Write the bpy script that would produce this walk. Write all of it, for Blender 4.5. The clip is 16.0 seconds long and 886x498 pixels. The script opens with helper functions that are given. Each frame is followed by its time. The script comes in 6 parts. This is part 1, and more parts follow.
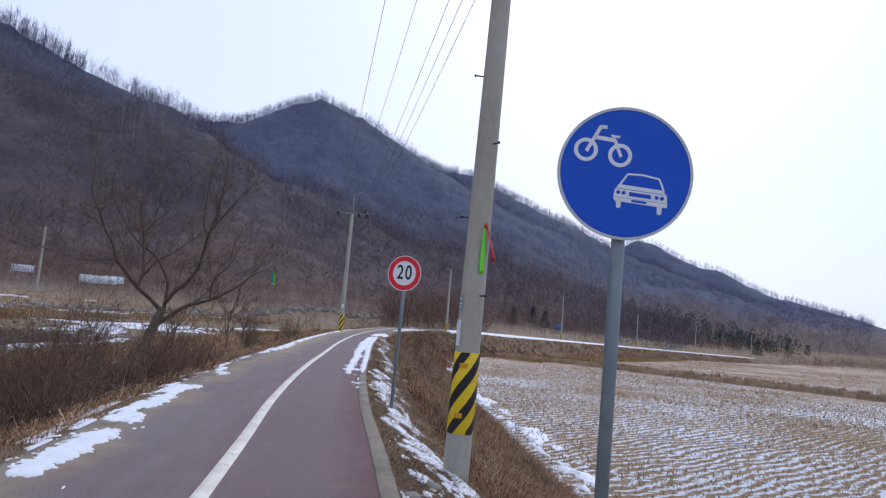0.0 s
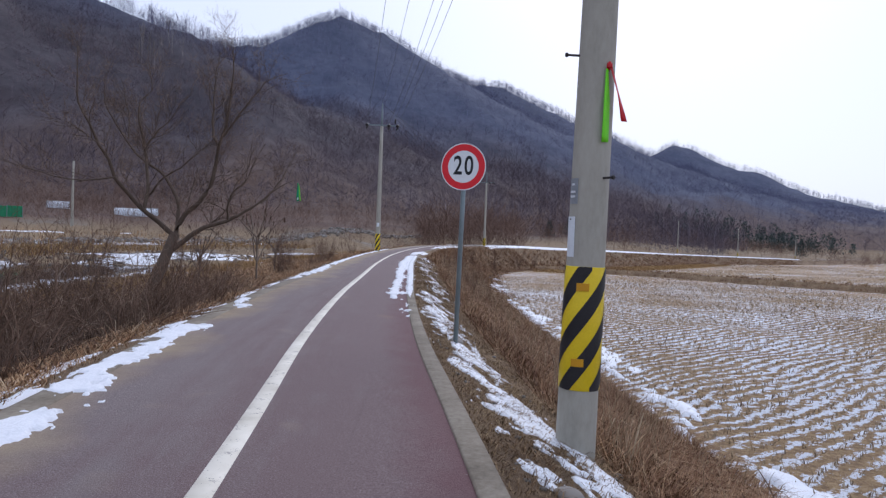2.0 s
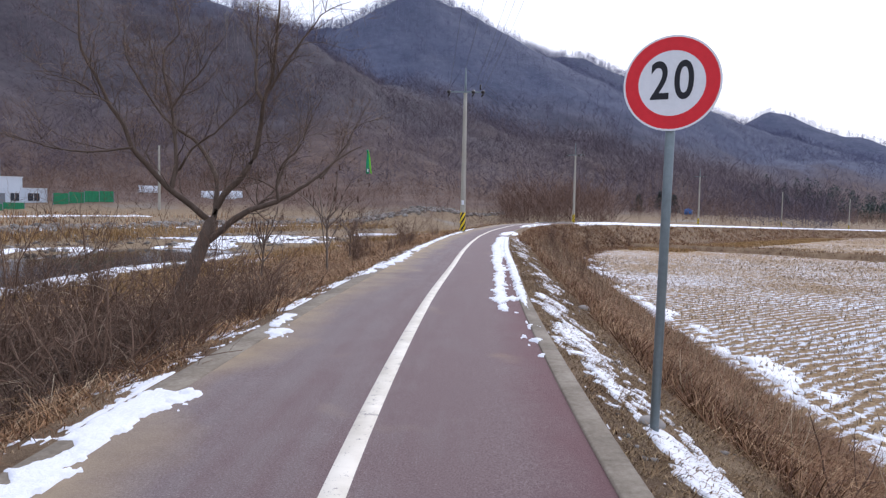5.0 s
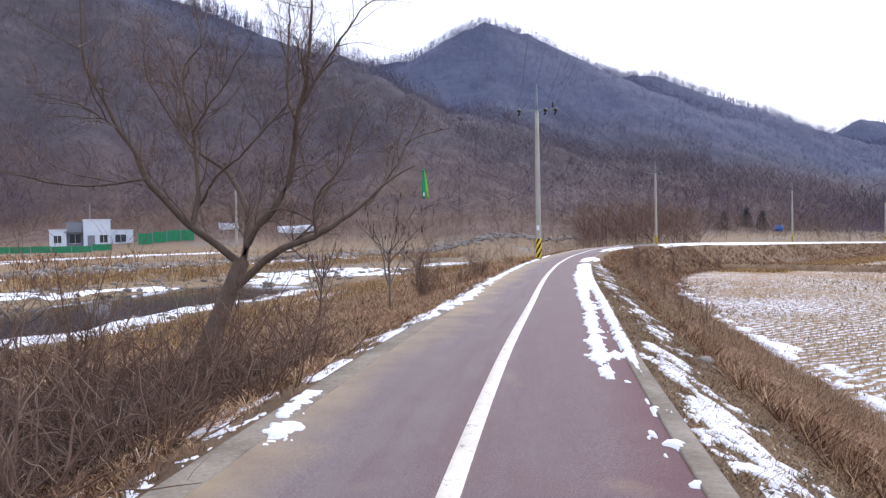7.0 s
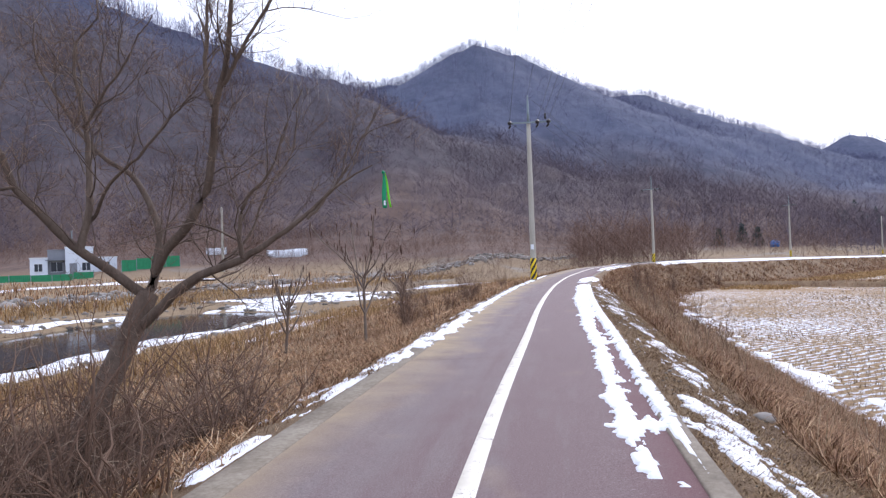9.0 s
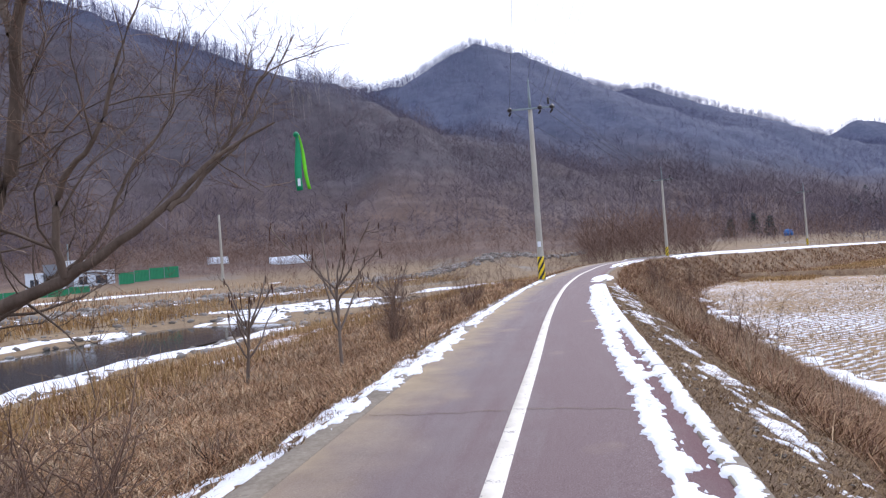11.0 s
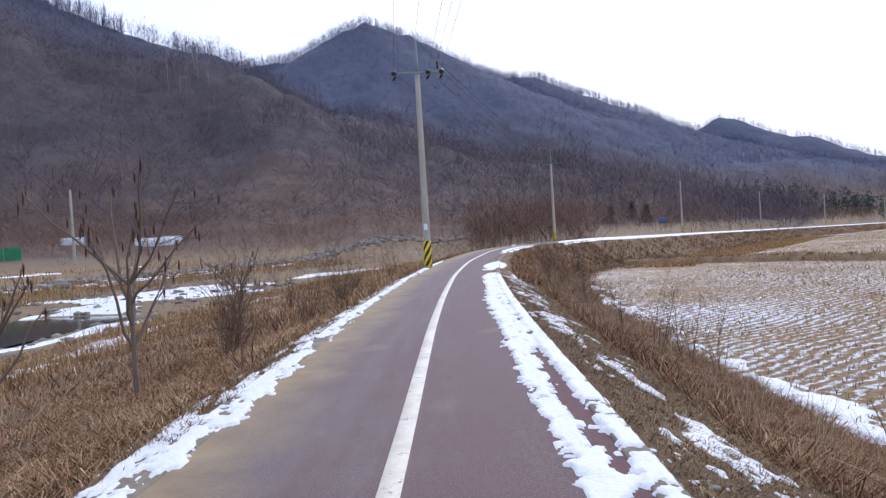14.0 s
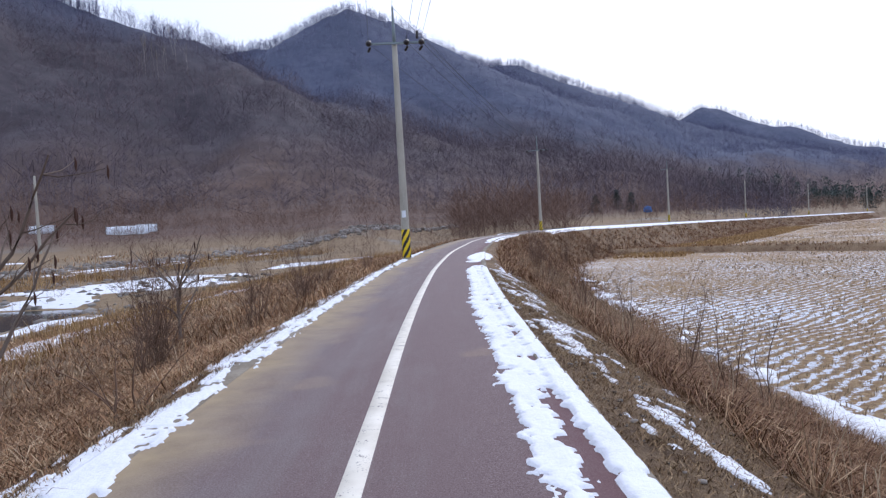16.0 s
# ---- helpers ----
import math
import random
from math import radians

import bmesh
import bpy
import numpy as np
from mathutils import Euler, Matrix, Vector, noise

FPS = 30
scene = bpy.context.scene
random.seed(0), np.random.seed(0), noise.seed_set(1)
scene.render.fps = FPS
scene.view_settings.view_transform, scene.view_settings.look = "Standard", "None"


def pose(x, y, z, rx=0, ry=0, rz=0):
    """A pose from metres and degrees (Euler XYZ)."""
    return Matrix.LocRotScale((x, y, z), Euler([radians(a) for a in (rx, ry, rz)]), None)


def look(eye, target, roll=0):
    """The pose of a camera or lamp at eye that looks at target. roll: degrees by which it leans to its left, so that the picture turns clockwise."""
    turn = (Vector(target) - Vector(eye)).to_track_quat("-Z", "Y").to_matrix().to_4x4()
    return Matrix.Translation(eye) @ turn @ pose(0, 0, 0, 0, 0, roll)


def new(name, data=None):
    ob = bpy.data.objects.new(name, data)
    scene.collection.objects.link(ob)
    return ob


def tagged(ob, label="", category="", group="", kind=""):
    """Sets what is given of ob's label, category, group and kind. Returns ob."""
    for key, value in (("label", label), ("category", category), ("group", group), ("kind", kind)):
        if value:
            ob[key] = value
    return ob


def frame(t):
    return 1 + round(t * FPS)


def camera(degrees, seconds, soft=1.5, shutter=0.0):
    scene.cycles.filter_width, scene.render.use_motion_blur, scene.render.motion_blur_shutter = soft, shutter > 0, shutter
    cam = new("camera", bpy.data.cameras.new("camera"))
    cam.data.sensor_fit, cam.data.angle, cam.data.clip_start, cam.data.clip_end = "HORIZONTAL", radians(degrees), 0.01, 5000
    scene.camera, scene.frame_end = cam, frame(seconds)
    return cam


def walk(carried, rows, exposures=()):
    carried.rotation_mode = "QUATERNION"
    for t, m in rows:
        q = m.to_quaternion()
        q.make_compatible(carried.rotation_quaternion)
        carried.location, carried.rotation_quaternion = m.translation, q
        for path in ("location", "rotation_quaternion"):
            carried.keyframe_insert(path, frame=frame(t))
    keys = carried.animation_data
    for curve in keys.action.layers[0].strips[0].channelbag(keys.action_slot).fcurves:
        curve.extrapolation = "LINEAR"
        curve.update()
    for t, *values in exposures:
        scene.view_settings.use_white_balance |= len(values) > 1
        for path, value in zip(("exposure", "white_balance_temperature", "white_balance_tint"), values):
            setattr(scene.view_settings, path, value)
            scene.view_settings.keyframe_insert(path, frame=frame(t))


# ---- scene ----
cam = camera(67.1, 16.0, soft=1.3)
PATH = [
    (0, (0.462, 1.356, 1.441), (0.614, 3.339, 1.648), 5.0),
    (0.5, (0.431, 2.04, 1.424), (0.618, 4.021, 1.627), 1.3),
    (1, (0.297, 2.778, 1.387), (0.442, 4.768, 1.529), 1.4),
    (1.5, (0.292, 3.445, 1.342), (0.439, 5.438, 1.408), -1.0),
    (2, (0.183, 4.156, 1.283), (0.256, 6.154, 1.238), 2.2),
    (2.5, (0.153, 4.787, 1.275), (0.259, 6.78, 1.151), 1.4),
    (3, (0.048, 5.491, 1.268), (-0.02, 7.484, 1.125), 1.7),
    (3.2, (-0.001, 5.793, 1.311), (-0.089, 7.785, 1.168), 1.5),
    (5.3, (-0.396, 8.63, 1.324), (-0.568, 10.619, 1.218), 1.2),
    (5.5, (-0.417, 8.86, 1.325), (-0.594, 10.851, 1.24), 1.2),
    (6, (-0.463, 9.434, 1.344), (-0.703, 11.418, 1.274), 0.3),
    (6.5, (-0.559, 10.032, 1.343), (-0.921, 11.998, 1.312), 0.2),
    (7, (-0.562, 10.586, 1.369), (-0.948, 12.548, 1.33), -1.0),
    (7.5, (-0.657, 11.209, 1.355), (-1.126, 13.153, 1.316), -1.1),
    (8, (-0.659, 11.772, 1.35), (-1.057, 13.732, 1.302), -2.0),
    (8.5, (-0.674, 12.314, 1.395), (-1.09, 14.27, 1.408), -2.1),
    (9, (-0.699, 12.906, 1.342), (-1.067, 14.872, 1.367), -2.0),
    (9.2, (-0.696, 13.169, 1.36), (-1.029, 15.14, 1.389), -2.7),
    (11.3, (-0.814, 16.201, 1.363), (-1.208, 18.162, 1.392), -4.1),
    (11.5, (-0.812, 16.46, 1.382), (-1.18, 18.425, 1.423), -4.7),
    (12, (-0.848, 17.006, 1.378), (-1.185, 18.978, 1.387), -4.3),
    (12.5, (-0.801, 17.651, 1.374), (-1.022, 19.637, 1.289), -4.1),
    (13, (-0.877, 18.303, 1.353), (-1.061, 20.292, 1.257), -4.4),
    (13.5, (-0.869, 18.942, 1.327), (-0.985, 20.937, 1.239), -4.1),
    (14, (-0.937, 19.599, 1.33), (-1.001, 21.597, 1.289), -3.4),
    (14.5, (-0.909, 20.186, 1.319), (-0.988, 22.183, 1.233), -3.2),
    (15, (-0.893, 20.765, 1.355), (-0.934, 22.763, 1.27), -2.8),
    (15.5, (-0.883, 21.391, 1.343), (-0.936, 23.386, 1.209), -3.0),
    (16, (-0.878, 22.107, 1.292), (-0.895, 24.105, 1.215), -3.3),
]
walk(cam, [(t, look(eye, target, roll)) for t, eye, target, roll in PATH],
     exposures=[(0, 0.09, 5620, 17), (1.5, 0.0, 5600, 17), (2.1, 0.12, 5780, 17), (3, 0.39, 5980, 18), (5.5, 0.56, 5950, 18),
                (7, 0.84, 5950, 19), (9, 0.86, 5920, 19), (11.5, 0.74, 5900, 19), (12.5, 0.60, 5850, 18), (16, 0.38, 5680, 17)])

# ---- light ----
world = bpy.data.worlds.new("overcast_sky")
scene.world = world
world.use_nodes = True
wn, wl = world.node_tree.nodes, world.node_tree.links
wn.clear()
sky = wn.new("ShaderNodeTexSky")
sky.sky_type = "NISHITA"
sky.sun_disc = False
sky.sun_elevation, sky.sun_rotation = radians(38), radians(20)
sky.air_density, sky.dust_density = 1.0, 4.0
sky_soft = wn.new("ShaderNodeVectorMath")
sky_soft.operation = "SCALE"
sky_soft.inputs["Scale"].default_value = 0.08
cloud_mix = wn.new("ShaderNodeMix")
cloud_mix.data_type = "RGBA"
cloud_mix.inputs[0].default_value = 0.8
cloud_mix.inputs[7].default_value = (0.84, 0.90, 1.0, 1)
wbg = wn.new("ShaderNodeBackground")
wbg.inputs["Strength"].default_value = 1.0
wout = wn.new("ShaderNodeOutputWorld")
wl.new(sky.outputs[0], sky_soft.inputs[0])
wl.new(sky_soft.outputs[0], cloud_mix.inputs[6])
wl.new(cloud_mix.outputs[2], wbg.inputs["Color"])
wl.new(wbg.outputs[0], wout.inputs["Surface"])
sun = new("sun", bpy.data.lights.new("sun", "SUN"))
sun.data.energy, sun.data.angle, sun.data.color = 0.8, radians(25), (1.0, 0.96, 0.9)
sun.matrix_world = look((30, 80, 70), (0, 0, 0))

# ---- materials ----
def mat(name, base=(0.5, 0.5, 0.5), rough=0.8, metal=0.0):
    m = bpy.data.materials.new(name)
    m.use_nodes = True
    b = m.node_tree.nodes["Principled BSDF"]
    b.inputs["Base Color"].default_value = (*base, 1)
    b.inputs["Roughness"].default_value = rough
    b.inputs["Metallic"].default_value = metal
    if "Specular IOR Level" in b.inputs:
        b.inputs["Specular IOR Level"].default_value = 0.3
    return m


class Nodes:
    """Small helper that wires node chains of one material."""

    def __init__(self, m):
        self.t = m.node_tree
        self.b = self.t.nodes["Principled BSDF"]

    def add(self, kind, **sets):
        n = self.t.nodes.new(kind)
        for k, v in sets.items():
            n.inputs[k.replace("_", " ")].default_value = v
        return n

    def link(self, a, b):
        self.t.links.new(a, b)

    def noise(self, scale, detail=4.0, rough=0.6, vec=None, stretch=None):
        n = self.add("ShaderNodeTexNoise", Scale=scale, Detail=detail, Roughness=rough)
        if vec is None:
            vec = self.add("ShaderNodeNewGeometry").outputs["Position"]
        if stretch:
            mp = self.add("ShaderNodeMapping")
            mp.inputs["Scale"].default_value = stretch
            self.link(vec, mp.inputs["Vector"])
            vec = mp.outputs[0]
        self.link(vec, n.inputs["Vector"])
        return n.outputs[0]

    def ramp(self, fac, stops):
        n = self.add("ShaderNodeValToRGB")
        el = n.color_ramp.elements
        while len(el) < len(stops):
            el.new(0.5)
        for e, (p, c) in zip(el, stops):
            e.position = p
            e.color = (*c, 1) if len(c) == 3 else c
        self.link(fac, n.inputs[0])
        return n.outputs[0]

    def value_ramp(self, fac, lo, hi):
        n = self.add("ShaderNodeMapRange")
        n.inputs["From Min"].default_value, n.inputs["From Max"].default_value = lo, hi
        self.link(fac, n.inputs["Value"])
        return n.outputs[0]

    def mix(self, fac, a, b, blend="MIX"):
        n = self.add("ShaderNodeMix")
        n.data_type, n.blend_type = "RGBA", blend
        for socket, v in ((n.inputs[0], fac), (n.inputs[6], a), (n.inputs[7], b)):
            if isinstance(v, (int, float)):
                socket.default_value = v
            elif isinstance(v, tuple):
                socket.default_value = (*v, 1)
            else:
                self.link(v, socket)
        return n.outputs[2]

    def math(self, op, a, b):
        n = self.add("ShaderNodeMath")
        n.operation = op
        for s, v in zip(n.inputs, (a, b)):
            if isinstance(v, (int, float)):
                s.default_value = v
            else:
                self.link(v, s)
        return n.outputs[0]

    def colour(self, c):
        self.link(c, self.b.inputs["Base Color"])

    def bump(self, h, strength=0.4, dist=0.02):
        n = self.add("ShaderNodeBump", Strength=strength, Distance=dist)
        self.link(h, n.inputs["Height"])
        self.link(n.outputs[0], self.b.inputs["Normal"])


def varied(name, stops, scale, rough=0.85, fine=8.0, bump=0.3, dist=0.02, metal=0.0, stretch=None):
    """A surface whose colour runs through stops by a coarse and a fine noise."""
    m = mat(name, stops[0][1], rough, metal)
    n = Nodes(m)
    a = n.noise(scale, 5, 0.65, stretch=stretch)
    f = n.noise(scale * fine, 4, 0.7, stretch=stretch)
    s = n.math("ADD", n.math("MULTIPLY", a, 0.6), n.math("MULTIPLY", f, 0.4))
    n.colour(n.ramp(s, stops))
    n.bump(f, bump, dist)
    return m


def island_mix(name, stops, rough=0.9, patch=0.35, dim=(0.72, 0.66, 0.62)):
    """For blades, twigs and stems: each island takes its own tone."""
    m = mat(name, stops[0][1], rough)
    n = Nodes(m)
    g = n.add("ShaderNodeNewGeometry")
    c = n.ramp(g.outputs["Random Per Island"], stops)
    big = n.noise(patch, 4)
    n.colour(n.mix(n.value_ramp(big, 0.38, 0.62), c, n.mix(1.0, c, dim, "MULTIPLY")))
    return m


M = {}
# asphalt: mauve-red coating, dusty towards the outer edge of one lane
m = mat("road_asphalt", (0.12, 0.09, 0.09), 0.75)
n = Nodes(m)
uv = n.add("ShaderNodeUVMap")
sep = n.add("ShaderNodeSeparateXYZ")
n.link(uv.outputs[0], sep.inputs[0])
lat = sep.outputs[0]
fine = n.noise(95, 4, 0.85)
mid = n.noise(2.2, 5, 0.6)
streak = n.noise(1.0, 5, 0.6, vec=uv.outputs[0], stretch=(5.0, 0.35, 1))
red = n.ramp(fine, [(0.36, (0.10, 0.064, 0.063)), (0.52, (0.165, 0.112, 0.108)), (0.7, (0.29, 0.23, 0.22))])
grey = n.ramp(fine, [(0.36, (0.125, 0.096, 0.092)), (0.52, (0.19, 0.15, 0.143)), (0.7, (0.31, 0.265, 0.25))])
dust = n.ramp(mid, [(0.3, (0.25, 0.183, 0.108)), (0.7, (0.40, 0.305, 0.175))])
wear = n.math("ADD", n.math("MULTIPLY", streak, 0.9), n.math("MULTIPLY", mid, 0.5))
to_grey = n.value_ramp(n.math("ADD", n.math("MULTIPLY", lat, -0.22), wear), 0.62, 0.98)
c = n.mix(to_grey, red, grey)
deep_red = n.value_ramp(n.math("ADD", lat, n.math("MULTIPLY", mid, 0.5)), 1.15, 1.5)
c = n.mix(n.math("MULTIPLY", deep_red, 0.7), c, (0.125, 0.05, 0.053))
edge = n.value_ramp(n.math("ADD", n.math("MULTIPLY", lat, -1.0), n.math("MULTIPLY", n.noise(0.35, 4, 0.6), 1.7)), 1.78, 2.45)
silt = n.math("MULTIPLY", n.value_ramp(sep.outputs[1], 57.0, 64.0), n.value_ramp(n.math("ADD", n.math("MULTIPLY", lat, -1.0), n.math("MULTIPLY", n.noise(0.6, 4, 0.6), 1.2)), 1.3, 2.0))
c = n.mix(n.math("MULTIPLY", n.math("MAXIMUM", edge, silt), 0.95), c, dust)
spots = n.value_ramp(n.noise(1.1, 2, 0.5), 0.66, 0.74)
c = n.mix(n.math("MULTIPLY", spots, 0.2), c, dust)
crack_vec = n.add("ShaderNodeTexVoronoi", Scale=0.32)
crack_vec.feature = "DISTANCE_TO_EDGE"
warp = n.mix(0.06, n.add("ShaderNodeNewGeometry").outputs["Position"], n.noise(1.5, 4))
n.link(warp, crack_vec.inputs["Vector"])
crack = n.math("MULTIPLY", n.value_ramp(crack_vec.outputs[0], 0.004, 0.0), 0.07)
c = n.mix(crack, c, (0.06, 0.05, 0.05))
grit = n.value_ramp(n.noise(38, 2, 0.5), 0.72, 0.76)
c = n.mix(n.math("MULTIPLY", grit, 0.5), c, (0.34, 0.3, 0.27))
n.colour(c)
n.bump(fine, 0.8, 0.006)
M["asphalt"] = m

m = mat("lane_paint", (0.7, 0.7, 0.66), 0.6)
n = Nodes(m)
chip = n.value_ramp(n.math("ADD", n.math("MULTIPLY", n.noise(9, 6, 0.75), 0.6), n.math("MULTIPLY", n.noise(60, 3, 0.7), 0.4)), 0.565, 0.61)
tone = n.ramp(n.noise(3, 4), [(0.3, (0.58, 0.53, 0.43)), (0.7, (0.80, 0.75, 0.64))])
n.colour(n.mix(chip, tone, (0.2, 0.17, 0.16)))
n.bump(n.noise(150, 3), 0.3, 0.003)
M["paint"] = m
M["concrete"] = varied("kerb_concrete", [(0.3, (0.10, 0.08, 0.058)), (0.5, (0.215, 0.18, 0.135)), (0.7, (0.32, 0.285, 0.225))], 1.6, 0.9, 14, 0.5, 0.006)
M["pole"] = varied("pole_concrete", [(0.25, (0.25, 0.235, 0.19)), (0.5, (0.36, 0.34, 0.285)), (0.8, (0.45, 0.43, 0.37))], 2.0, 0.85, 12, 0.35, 0.004, stretch=(1, 1, 0.35))
M["galv"] = varied("galvanised_steel", [(0.3, (0.16, 0.20, 0.21)), (0.7, (0.26, 0.31, 0.32))], 6, 0.5, 6, 0.1, 0.002, metal=0.35)
M["snow"] = varied("snow", [(0.25, (0.64, 0.66, 0.69)), (0.5, (0.79, 0.80, 0.83)), (0.8, (0.88, 0.89, 0.91))], 3.0, 0.6, 10, 0.6, 0.02)
M["soil"] = varied("verge_soil", [(0.25, (0.10, 0.07, 0.045)), (0.5, (0.20, 0.15, 0.095)), (0.8, (0.31, 0.25, 0.165))], 1.2, 0.95, 12, 0.8, 0.04)

# ---- plan: the line in the road's middle, and what lies beside it ----
LINE = [(4.5, -40), (1.9, -20), (0.55, -8), (-0.3, 0), (-0.88, 8.5), (-1.13, 12), (-1.34, 17.5), (-1.41, 24),
        (-1.47, 30), (-1.42, 36), (-1.22, 43), (-0.3, 56), (2.7, 75), (10.8, 91), (35.5, 126), (65, 169),
        (95, 199), (138, 242), (220, 320), (330, 420)]


def smooth_path(points, step):
    pts = [np.array(p, float) for p in points]
    pts = [2 * pts[0] - pts[1]] + pts + [2 * pts[-1] - pts[-2]]
    out = []
    for a, b, c, d in zip(pts, pts[1:], pts[2:], pts[3:]):
        count = max(2, int(np.linalg.norm(c - b) / step))
        # centripetal knots keep the long bends calm
        k1 = np.linalg.norm(b - a) ** 0.5
        k2 = k1 + np.linalg.norm(c - b) ** 0.5
        k3 = k2 + np.linalg.norm(d - c) ** 0.5
        for k in np.linspace(k1, k2, count, endpoint=False):
            p = a * (k1 - k) / k1 + b * k / k1
            q = b * (k2 - k) / (k2 - k1) + c * (k - k1) / (k2 - k1)
            r = c * (k3 - k) / (k3 - k2) + d * (k - k2) / (k3 - k2)
            u = p * (k2 - k) / k2 + q * k / k2
            v = q * (k3 - k) / (k3 - k1) + r * (k - k1) / (k3 - k1)
            out.append(u * (k2 - k) / (k2 - k1) + v * (k - k1) / (k2 - k1))
    return np.array(out)


ROAD = smooth_path(LINE, 0.5)
TAN = np.gradient(ROAD, axis=0)
TAN /= np.linalg.norm(TAN, axis=1)[:, None]
SIDE = np.stack([TAN[:, 1], -TAN[:, 0]], 1)
SLEN = np.concatenate([[0], np.cumsum(np.linalg.norm(np.diff(ROAD, axis=0), axis=1))])


def road_z(y):
    return -0.0205 * np.clip(np.asarray(y, float) - 92, 0, 160)


def field_z(y):
    return -2.05 - 0.013 * np.clip(np.asarray(y, float) - 30, 0, 200)


def road_coords(x, y):
    """Signed distance to the line (right is positive) and the row of the nearest point."""
    x, y = np.ravel(x), np.ravel(y)
    u, idx = np.empty(len(x)), np.empty(len(x), int)
    sub = ROAD[::2]
    for i in range(0, len(x), 4000):
        dx = x[i:i + 4000, None] - sub[None, :, 0]
        dy = y[i:i + 4000, None] - sub[None, :, 1]
        j = np.argmin(dx * dx + dy * dy, axis=1)
        r = np.arange(len(j))
        s = SIDE[::2][j]
        t = TAN[::2][j]
        side = dx[r, j] * s[:, 0] + dy[r, j] * s[:, 1]
        along = dx[r, j] * t[:, 0] + dy[r, j] * t[:, 1]
        u[i:i + 4000] = np.where(np.abs(along) > 3, np.hypot(dx[r, j], dy[r, j]) * np.sign(side), side)
        idx[i:i + 4000] = j * 2
    return u, idx


def wave(x, y, size, seed=0.0):
    """Cheap smooth noise, about -1 to 1."""
    a, b = x / size + seed * 1.7, y / size - seed * 2.3
    return (np.sin(a * 2.1 + 1.3 * np.sin(b * 1.7 + seed)) + np.sin(b * 2.4 + 1.1 * np.sin(a * 1.3 - seed))
            + 0.6 * np.sin((a + b) * 3.7 + seed) + 0.6 * np.sin((a - b) * 4.3 + 2 * seed)) / 3.0


BANK_U = [-14, -10, -6, -3.9, -2.9, -2.3, -1.87, -1.62, 1.45, 1.8, 2.25, 2.8, 3.4, 4.7, 6.2, 7.5]
BANK_Z = [-1.75, -1.35, -1.0, -0.72, -0.45, -0.2, -0.06, -0.03, -0.03, -0.1, -0.27, -0.52, -0.9, -1.55, -2.05, -2.2]


def bank_z(x, y, u):
    """Height of the bank that carries the road."""
    z = np.interp(u, BANK_U, BANK_Z)
    down = field_z(y) - (-2.05)
    w = np.clip((u - 2.0) / 3.6, 0, 1)
    rough = np.clip((np.abs(u) - 1.7) * 0.8, 0, 1)
    return z + road_z(y) * (1 - w) + down * w + rough * (0.05 * wave(x, y, 1.3, 1) + 0.03 * wave(x, y, 0.45, 2))


def mesh_object(name, verts, faces, material, parent=None, uvs=None, smooth=True):
    me = bpy.data.meshes.new(name)
    me.from_pydata([tuple(v) for v in verts] if not isinstance(verts, np.ndarray) else verts.tolist(), [], faces if isinstance(faces, list) else faces.tolist())
    if uvs is not None:
        layer = me.uv_layers.new(name="UVMap")
        loops = np.empty(len(me.loops), int)
        me.loops.foreach_get("vertex_index", loops)
        layer.data.foreach_set("uv", np.asarray(uvs, float)[loops].ravel())
    if smooth:
        me.polygons.foreach_set("use_smooth", [True] * len(me.polygons))
    me.materials.append(material)
    ob = new(name, me)
    if parent:
        ob.parent = parent
    return ob


def grid_faces(rows, cols):
    i = np.arange(rows - 1)[:, None] * cols + np.arange(cols - 1)[None, :]
    return np.stack([i, i + 1, i + cols + 1, i + cols], -1).reshape(-1, 4)


def strip(name, offsets, heights, material, start=0, end=None, parent=None):
    """A band that follows the road: cross-section points (offset, height above the road)."""
    sl = slice(start, end)
    r, s, l = ROAD[sl], SIDE[sl], SLEN[sl]
    cols = len(offsets)
    off, hei = np.array(offsets, float), np.array(heights, float)
    xy = r[:, None, :] + s[:, None, :] * off[None, :, None]
    z = road_z(r[:, 1])[:, None] + hei[None, :]
    v = np.concatenate([xy, z[..., None]], -1).reshape(-1, 3)
    uv = np.stack([np.broadcast_to(off[None, :], z.shape), np.broadcast_to(l[:, None], z.shape)], -1).reshape(-1, 2)
    return mesh_object(name, v, grid_faces(len(r), cols)[:, ::-1], material, parent, uv)


# ---- mountains, plain and stream: one sheet ----
# each ridge: knots (x, y, height), and how wide its flank runs out
RIDGES = [
    ([(-620, 60, 225), (-455, 300, 205), (-300, 395, 180), (-205, 440, 143), (-170, 490, 125), (-150, 455, 96), (-128, 400, 55), (-100, 340, 22)], 300),
    ([(-170, 505, 118), (-205, 625, 164), (-166, 660, 178), (-135, 675, 186), (-103, 690, 217), (-88, 696, 224), (-45, 710, 211), (-4, 740, 190), (45, 790, 181), (92, 820, 186),
      (130, 805, 164), (167, 790, 140), (215, 770, 93), (270, 800, 78), (350, 780, 66)], 380),
    ([(330, 1150, 90), (410, 1180, 150), (445, 1180, 181), (475, 1176, 172), (520, 1150, 142), (570, 1127, 134), (620, 1100, 108), (690, 1040, 55), (740, 980, 10)], 330),
    ([(300, 760, 80), (385, 735, 66), (430, 705, 36), (480, 690, 9), (600, 690, 3)], 300),
]


